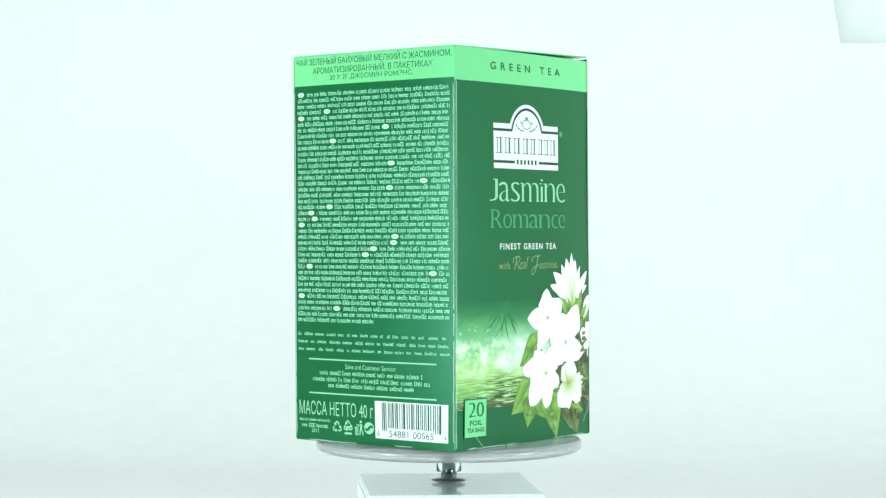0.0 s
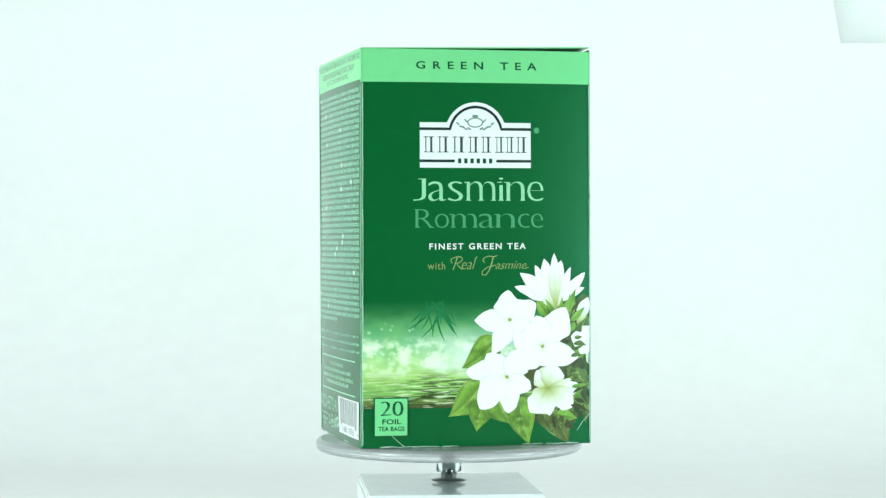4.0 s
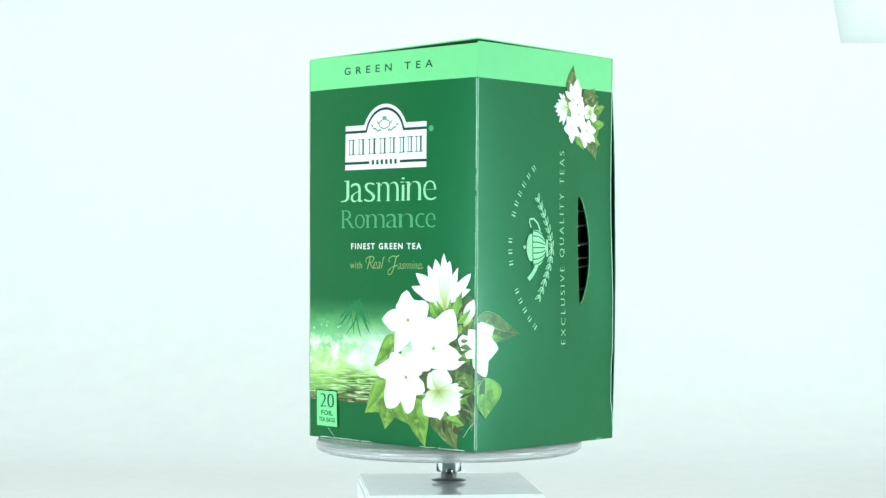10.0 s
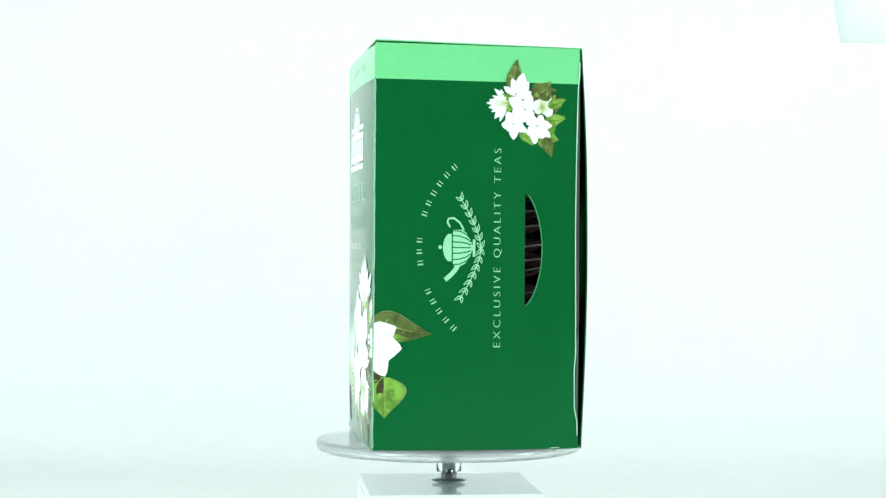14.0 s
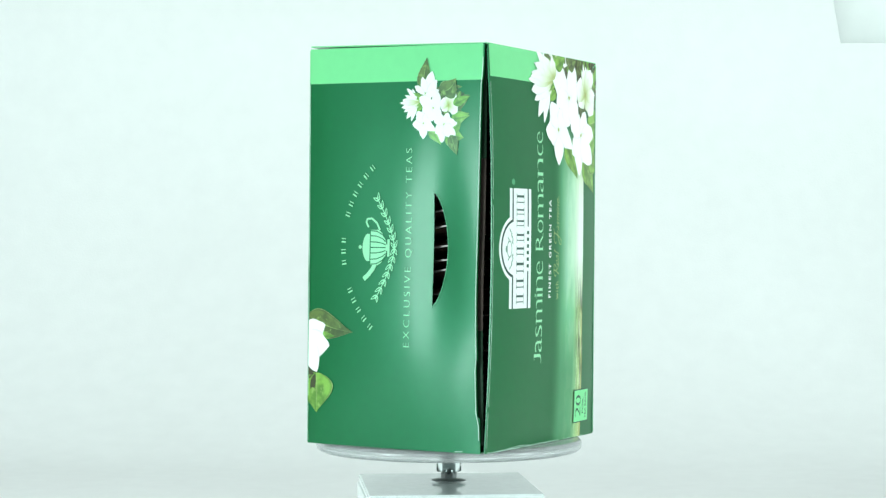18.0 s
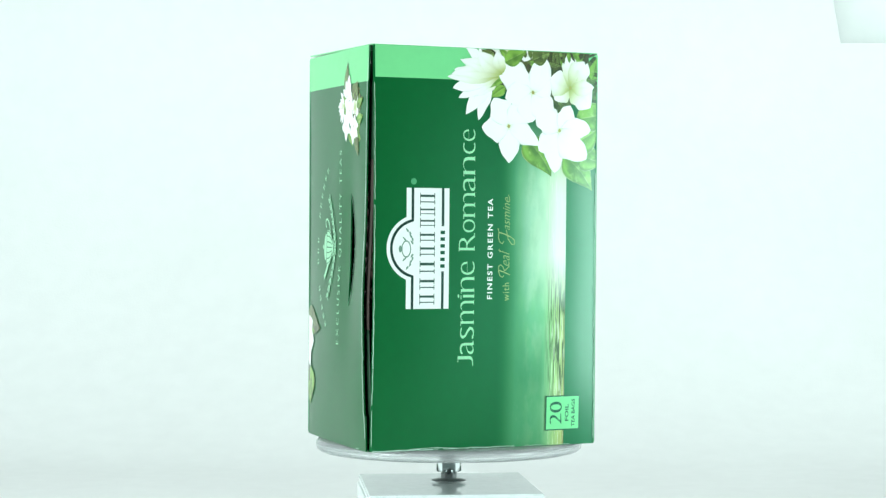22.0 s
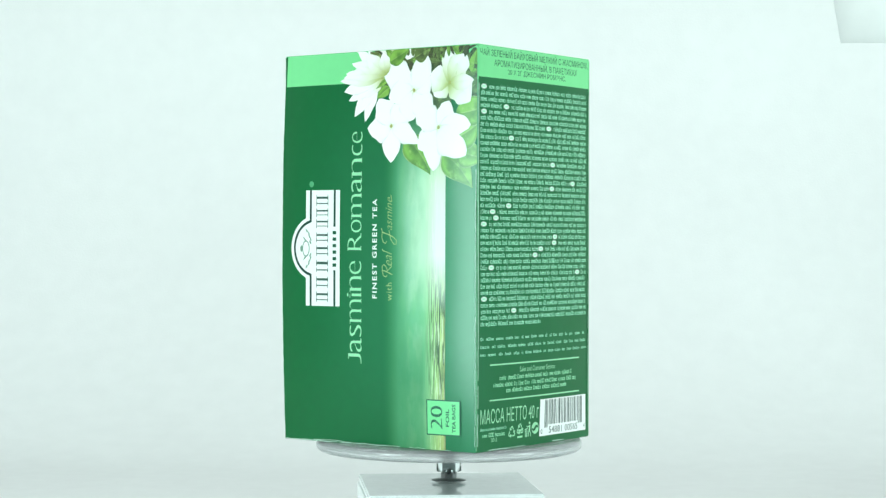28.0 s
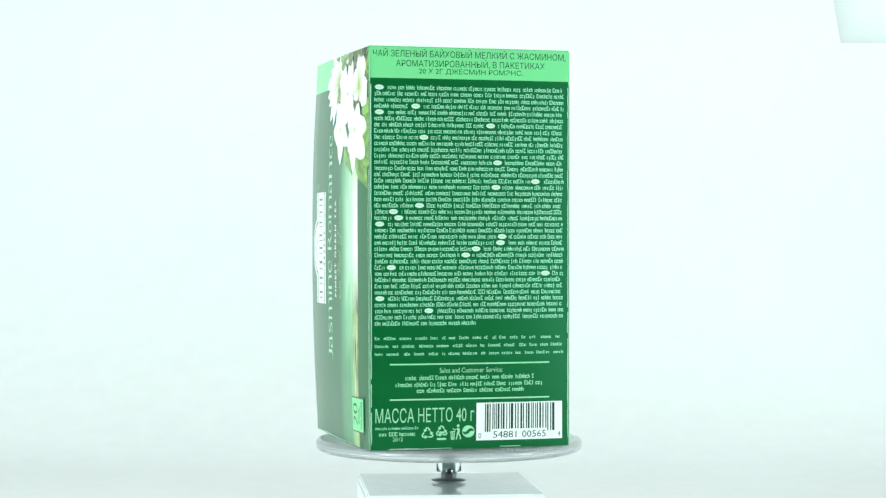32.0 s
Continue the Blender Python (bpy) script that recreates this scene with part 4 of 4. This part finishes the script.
def word_bars(face, x0, x1, y, h, wmin=3, wmax=9, lw=3.6, skip=None, gap=2.7):
    """A line of writing too small to read: letter-sized bars in words."""
    bm, ground = bmesh.new(), bmesh.new()
    low, lift = face.layer(), face.layer()
    x = x0
    while x < x1 - 4:
        start = x
        for k in range(rnd.randint(wmin, wmax)):
            w = lw * rnd.uniform(0.6, 1.15)
            if x + w > x1:
                break
            if not (skip and abs(x - skip) < 11):
                top = h * rnd.choice((0.70, 0.70, 0.72, 0.72, 1.0, 0.95))
                kind = rnd.random()
                if kind < 0.4:
                    grid_sheet(face, x, y - top, x + w * 0.30, y, lift, 1, 1, bm=bm)
                    grid_sheet(face, x + w * 0.66, y - h * 0.66, x + w * 0.95, y, lift, 1, 1, bm=bm)
                    grid_sheet(face, x + w * 0.30, y - h * 0.66, x + w * 0.66, y - h * 0.50, lift, 1, 1, bm=bm)
                elif kind < 0.8:
                    grid_sheet(face, x, y - top, x + w * 0.95, y - top + h * 0.17, lift, 1, 1, bm=bm)
                    grid_sheet(face, x, y - h * 0.17, x + w * 0.95, y, lift, 1, 1, bm=bm)
                    grid_sheet(face, x, y - top + h * 0.17, x + w * 0.30, y - h * 0.17, lift, 1, 1, bm=bm)
                else:
                    grid_sheet(face, x + w * 0.30, y - top, x + w * 0.62, y + h * rnd.choice((0, 0, 0.2)), lift, 1, 1, bm=bm)
            x += w + 0.45
        if x > start + 1 and not (skip and start - 11 < skip < x + 11):
            grid_sheet(face, start, y - h * 0.76, x - 0.5, y + h * 0.04, low, 0, 1, bm=ground)
        x += gap * rnd.uniform(0.6, 1.2)
    if len(ground.verts):
        part("word_ground", ground, ink_word, text_panel)
    else:
        ground.free()
    return bm


for k in range(39):
    y = 158.5 + 11.05 * k
    x0 = 684 if OVALS.get(k) == 674 else 665
    part("small_print_line", word_bars(text, x0, 845 if k == 38 else 998, y, 7.8, skip=OVALS.get(k)), ink_small, text_panel)
    if k in OVALS:
        part("country_mark", disc_sheet(text, OVALS[k], y - 3.6, 7.8, 4.4, text.layer(), n=18), ink_oval, text_panel, "small white oval mark")
        part("country_code_bar", grid_sheet(text, OVALS[k] - 4.5, y - 5.0, OVALS[k] + 4.5, y - 2.4, text.layer(), 2, 1), ink_small, text_panel)
for y in (604, 618, 632):
    part("small_print_line", word_bars(text, 665, 998, y, 5.2, 2, 6, 4.0, gap=7), ink_small, text_panel)
for y in (648, 711):
    part("rule", ribbon(text, [(691, y), (972, y)], 2.6, text.layer()), ink_pale, text_panel, "thin pale rule")
lettering("small_heading", "Sales and Customer Service:", text, (778, 655, 889, 664), ink_pale, text_panel)
for a, b, y in ((718, 948, 676), (700, 963, 688), (738, 928, 699)):
    part("address_bar", word_bars(text, a, b, y, 7.6, 3, 8, 4.0, gap=3.6), ink_pale, text_panel)
lettering("weight", "МАССА НЕТТО 40 г", text, (666, 726, 839, 752), ink_pale, text_panel)
part("small_print_line", word_bars(text, 666, 742, 764, 5, 3, 8, 3.0), ink_small, text_panel)
part("small_print_line", word_bars(text, 671, 739, 775.5, 7, 3, 6, 5.2), ink_pale, text_panel)
lettering("year", "2012", text, (696, 778, 714, 785), ink_pale, text_panel)
part("barcode_field", grid_sheet(text, 843, 719, 995, 787, text.layer()), ink_white, text_panel, "white barcode field")
lift, x = text.layer(), 858.0
while x < 978:
    w = rnd.choice((1.6, 2.0, 3.1, 4.2))
    part("barcode_bar", grid_sheet(text, x, 721, x + w, 767 if 868 < x < 968 else 772, lift + 0.012, 1, 10), ink_black, text_panel)
    x += w + rnd.choice((1.4, 1.5, 2.4, 3.2))
for body, box in (("0", (847, 774, 852, 783)), ("54881", (873, 771, 914, 783)), ("00565", (924, 771, 966, 783)), ("4", (987, 774, 992, 783))):
    lettering("barcode_number", body, text, box, ink_black, text_panel)
# recycling marks
def chase(face, cx, cy, r, parent):
    """Three bent arrows that follow one another round a triangle."""
    bm = bmesh.new()
    lift = face.layer()
    tri = [(cx + r * math.cos(math.radians(a)), cy - r * math.sin(math.radians(a))) for a in (90, 210, 330)]
    for k in range(3):
        a, b, c = (Vector(tri[(k + j) % 3]) for j in range(3))
        p, q, e = a.lerp(b, 0.58), b.lerp(a, 0.14), b.lerp(c, 0.30)
        ribbon(face, [tuple(p), tuple(q), tuple(b.lerp(c, 0.12)), tuple(e)], 2.6, lift, ident, bm, step=9)
        d = (c - b).normalized()
        n = Vector((-d.y, d.x))
        bm.faces.new([bm.verts.new(face.at(*v, lift)) for v in (e + n * 3.6, e - n * 3.6, e + d * 5.5)])
    return part("recycling_mark", bm, ink_pale, parent, "pale triangle of arrows")


chase(text, 757, 772, 12.5, text_panel)
chase(text, 782, 769, 12.0, text_panel)
bm = bmesh.new()
lift = text.layer()
ribbon(text, [(777, 771), (787, 771)], 4.0, lift, ident, bm)
ribbon(text, [(774, 782.5), (790, 782.5)], 3.6, lift, ident, bm)
part("recycling_code_bar", bm, ink_pale, text_panel)
bm = bmesh.new()
for k in range(3):
    ribbon(text, [(798.5 + 2.8 * k, 771), (799.2 + 2.4 * k, 784)], 1.7, lift, ident, bm)
ribbon(text, [(796.5, 770.5), (806, 769)], 1.8, lift, ident, bm)
ribbon(text, [(799, 783.5), (804.6, 783.5)], 1.6, lift, ident, bm)
disc_sheet(text, 811, 759.5, 2.5, 2.7, lift, ident, bm, n=10, rings=1)
ribbon(text, [(811.5, 763.5), (812, 769), (810.5, 774)], 4.4, lift, ident, bm, step=5)
ribbon(text, [(810, 765), (805.5, 766.5), (801.5, 764.5)], 1.7, lift, ident, bm)
ribbon(text, [(810, 773), (808, 784)], 2.2, lift, ident, bm)
ribbon(text, [(811.5, 773), (814.5, 778), (815.5, 784)], 2.2, lift, ident, bm)
part("tidy_mark", bm, ink_pale, text_panel, "pale figure beside a litter bin")
part("green_dot_mark", disc_sheet(text, 829, 770, 11, 11, lift, n=28), ink_pale, text_panel, "pale round mark")
lift = text.layer()
for flip in (1, -1):
    bm = bmesh.new()
    ribbon(text, [(829 - 9.5 * flip, 770 + 1.5 * flip), (829 - 4 * flip, 770 + 2.5 * flip), (829 + 1.5 * flip, 770 - 3 * flip), (829 + 7.5 * flip, 770 - 4.5 * flip)], 3.2, lift, ident, bm, step=4)
    part("green_dot_arrow", bm, green_card, text_panel)


# rounded folds between the sides
fold_pale = material("pale_fold", (0.10, 0.36, 0.18), rough=0.5, vary=0.35, scale=150)
for lo, hi, pn in ((FT0, FT1, text_panel), (FS0, FS1, front_panel), (RT0, RT1, back_panel)):
    lo, hi = Vector(lo), Vector(hi)
    for a, b, mt in ((0.004, 0.915, fold_pale), (0.915, 0.996, band_card)):
        bm, prev = bmesh.new(), None
        for j in range(13):
            c = lo.lerp(hi, a + (b - a) * j / 12)
            ring = [bm.verts.new(mm(c + Vector((0.26 * math.cos(math.pi * k / 4), 0.26 * math.sin(math.pi * k / 4), 0)))) for k in range(8)]
            if prev:
                for k in range(8):
                    bm.faces.new((prev[k], prev[(k + 1) % 8], ring[(k + 1) % 8], ring[k]))
            prev = ring
        smooth(part("fold", bm, mt, pn, "rounded pale fold of the card"))


# worn edges and creases
def worn(face, parent, x, y0, y1, w, seed):
    """Scuffed white paper along a folded edge, broken where the perforation holds."""
    r = random.Random(seed)
    bm = bmesh.new()
    lift = face.layer()
    y = y0
    while y < y1:
        ln = r.uniform(25, 160)
        e = min(y1, y + ln)
        ww = w * r.uniform(0.35, 0.7)
        pts = [(x + r.uniform(-0.5, 0.5), y + (e - y) * k / 6) for k in range(7)]
        ribbon(face, pts, ww, lift, ident, bm, step=20)
        y = e + r.choice((0.2, 0.3, 0.5, 1.5, 9))
    return part("worn_edge", bm, paper_edge, parent, "scuffed pale fold edge")


worn(front, front_panel, front.x0 + 2.0, 150, 785, 2.0, 1)
worn(front, front_panel, front.x1 - 1.0, 150, 785, 1.8, 2)
worn(side, side_panel, side.x0 + 0.9, 146, 792, 1.6, 3)
worn(back, back_panel, back.x0 + 3.0, 150, 785, 2.0, 4)
worn(back, back_panel, back.x1 - 2.0, 300, 785, 1.8, 5)
worn(text, text_panel, text.x0 + 2.0, 150, 790, 2.0, 6)
worn(text, text_panel, text.x1 - 2.0, 150, 785, 1.8, 8)
for fc, pn, xs, sd in ((back, back_panel, (572, 840), 31), (front, front_panel, (620, 760), 32), (front, front_panel, (880, 985), 33), (text, text_panel, (690, 800), 34)):
    r, bm, lift, x = random.Random(sd), bmesh.new(), fc.layer(), xs[0]
    while x < xs[1]:
        e = min(xs[1], x + r.uniform(10, 60))
        ribbon(fc, [(x + (e - x) * k / 5, fc.bottom - r.uniform(1.0, 2.4)) for k in range(6)], r.uniform(0.7, 1.5), lift, ident, bm, step=6)
        x = e + r.choice((0.5, 1.0, 6))
    part("worn_edge", bm, paper_edge, pn, "scuffed pale bottom edge")
for fc, pn, n, sd in ((front, front_panel, 6, 21), (side, side_panel, 1, 22), (back, back_panel, 4, 23), (text, text_panel, 2, 24)):
    r = random.Random(sd)
    for k in range(n):
        x = fc.x0 + (fc.x1 - fc.x0) * r.uniform(0.05, 0.9)
        pts = [(x + 7 * i + r.uniform(-2, 2), fc.bottom - r.uniform(0.8, 3.0)) for i in range(r.randint(2, 6))]
        part("scuff", ribbon(fc, pts, r.uniform(0.5, 1.1), fc.layer(), step=5), paper_edge, pn)
for fc, pn, pts in ((front, front_panel, [(640, 769), (652, 780), (662, 788)]), (front, front_panel, [(1008, 738), (994, 752), (984, 766)]),
                    (back, back_panel, [(640, 792), (690, 790.5), (730, 793)]), (back, back_panel, [(600, 794), (660, 793)])):
    part("crease", ribbon(fc, pts, 0.8, fc.layer(), step=6), paper_edge, pn, "pale scuffed crease")
part("slot_rim", ribbon(side, [(slot_u(y) + 0.8, y) for y in range(344, 543, 6)], 1.6, side.layer(), step=30), ink_mid, side_panel, "pale cut rim of the slot")

# the glued flap behind the open corner, its green darkened for the shade there
flap_shaded = material("shaded_green_flap", (0.006, 0.045, 0.018), rough=0.6, vary=0.2, scale=90)
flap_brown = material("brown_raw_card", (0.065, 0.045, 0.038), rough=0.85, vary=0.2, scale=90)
for v0, v1, mt in ((0.02, 0.30, flap_shaded), (0.30, 0.72, flap_brown), (0.72, 0.985, flap_shaded)):
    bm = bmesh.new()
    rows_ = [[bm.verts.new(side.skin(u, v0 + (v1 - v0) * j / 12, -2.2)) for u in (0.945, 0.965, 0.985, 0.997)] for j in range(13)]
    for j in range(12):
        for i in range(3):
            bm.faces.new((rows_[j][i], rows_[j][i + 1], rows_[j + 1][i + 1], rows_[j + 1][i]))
    ob = smooth(part("glue_flap", bm, mt, side_panel, "dark inner flap in the open corner, with shade in its colour"))
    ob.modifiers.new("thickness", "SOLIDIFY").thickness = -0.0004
ys = [side.bottom - v / 30 * (side.bottom - side.top) for v in range(1, 30)]
part("cut_edge", ribbon(side, [(side.x0 + side_edge(v / 30) * (side.x1 - side.x0) - 1.0, ys[v - 1]) for v in range(1, 30)], 1.8, side.layer(), step=40), paper_edge, side_panel, "pale cut edge of the card")

# sachets inside, seen through the slot
sachets = []


def sachet():
    ob = tagged(new("tea_sachet"), "dark foil tea sachet standing inside the carton", "tea sachet", "sachets in the carton")
    bm = bmesh.new()
    n = 12
    g = {}
    for sgn in (1, -1):
        for i in range(n + 1):
            for j in range(n + 1):
                a, b = i / n, j / n
                th = 3.4 * (math.sin(math.pi * a) * math.sin(math.pi * b)) ** 0.16
                g[sgn, i, j] = bm.verts.new(mm((62 * (a - 0.5), 60 * (b - 0.5), sgn * th)))
        for i in range(n):
            for j in range(n):
                q = (g[sgn, i, j], g[sgn, i + 1, j], g[sgn, i + 1, j + 1], g[sgn, i, j + 1])
                bm.faces.new(q if sgn > 0 else q[::-1])
    smooth(part("pouch", bm, foil, ob))
    part("crimped_edge", box_bm(0.0305, -0.030, -0.00025, 0.0335, 0.030, 0.00025), foil_edge, ob, "crimped edge with a glint in its pale colour")
    return ob


first = sachet()
for k in range(22):
    m = pose(0.0095, 0.001, 0.009 + 0.0056 * k, 7 + 2 * math.sin(k * 2.3), 2 * math.cos(1.7 * k), 0)
    ob = first if k == 0 else copy_thing(first, m)
    sachets.append((ob, m))


def motions():
    rows = [(t, pose(0, 0, 0, 0, 0, a)) for t, a in TURN]
    walk(carton, rows)
    walk(plate, rows)
    for ob, m in sachets:
        walk(ob, [(t, p @ m) for t, p in rows])


motions()
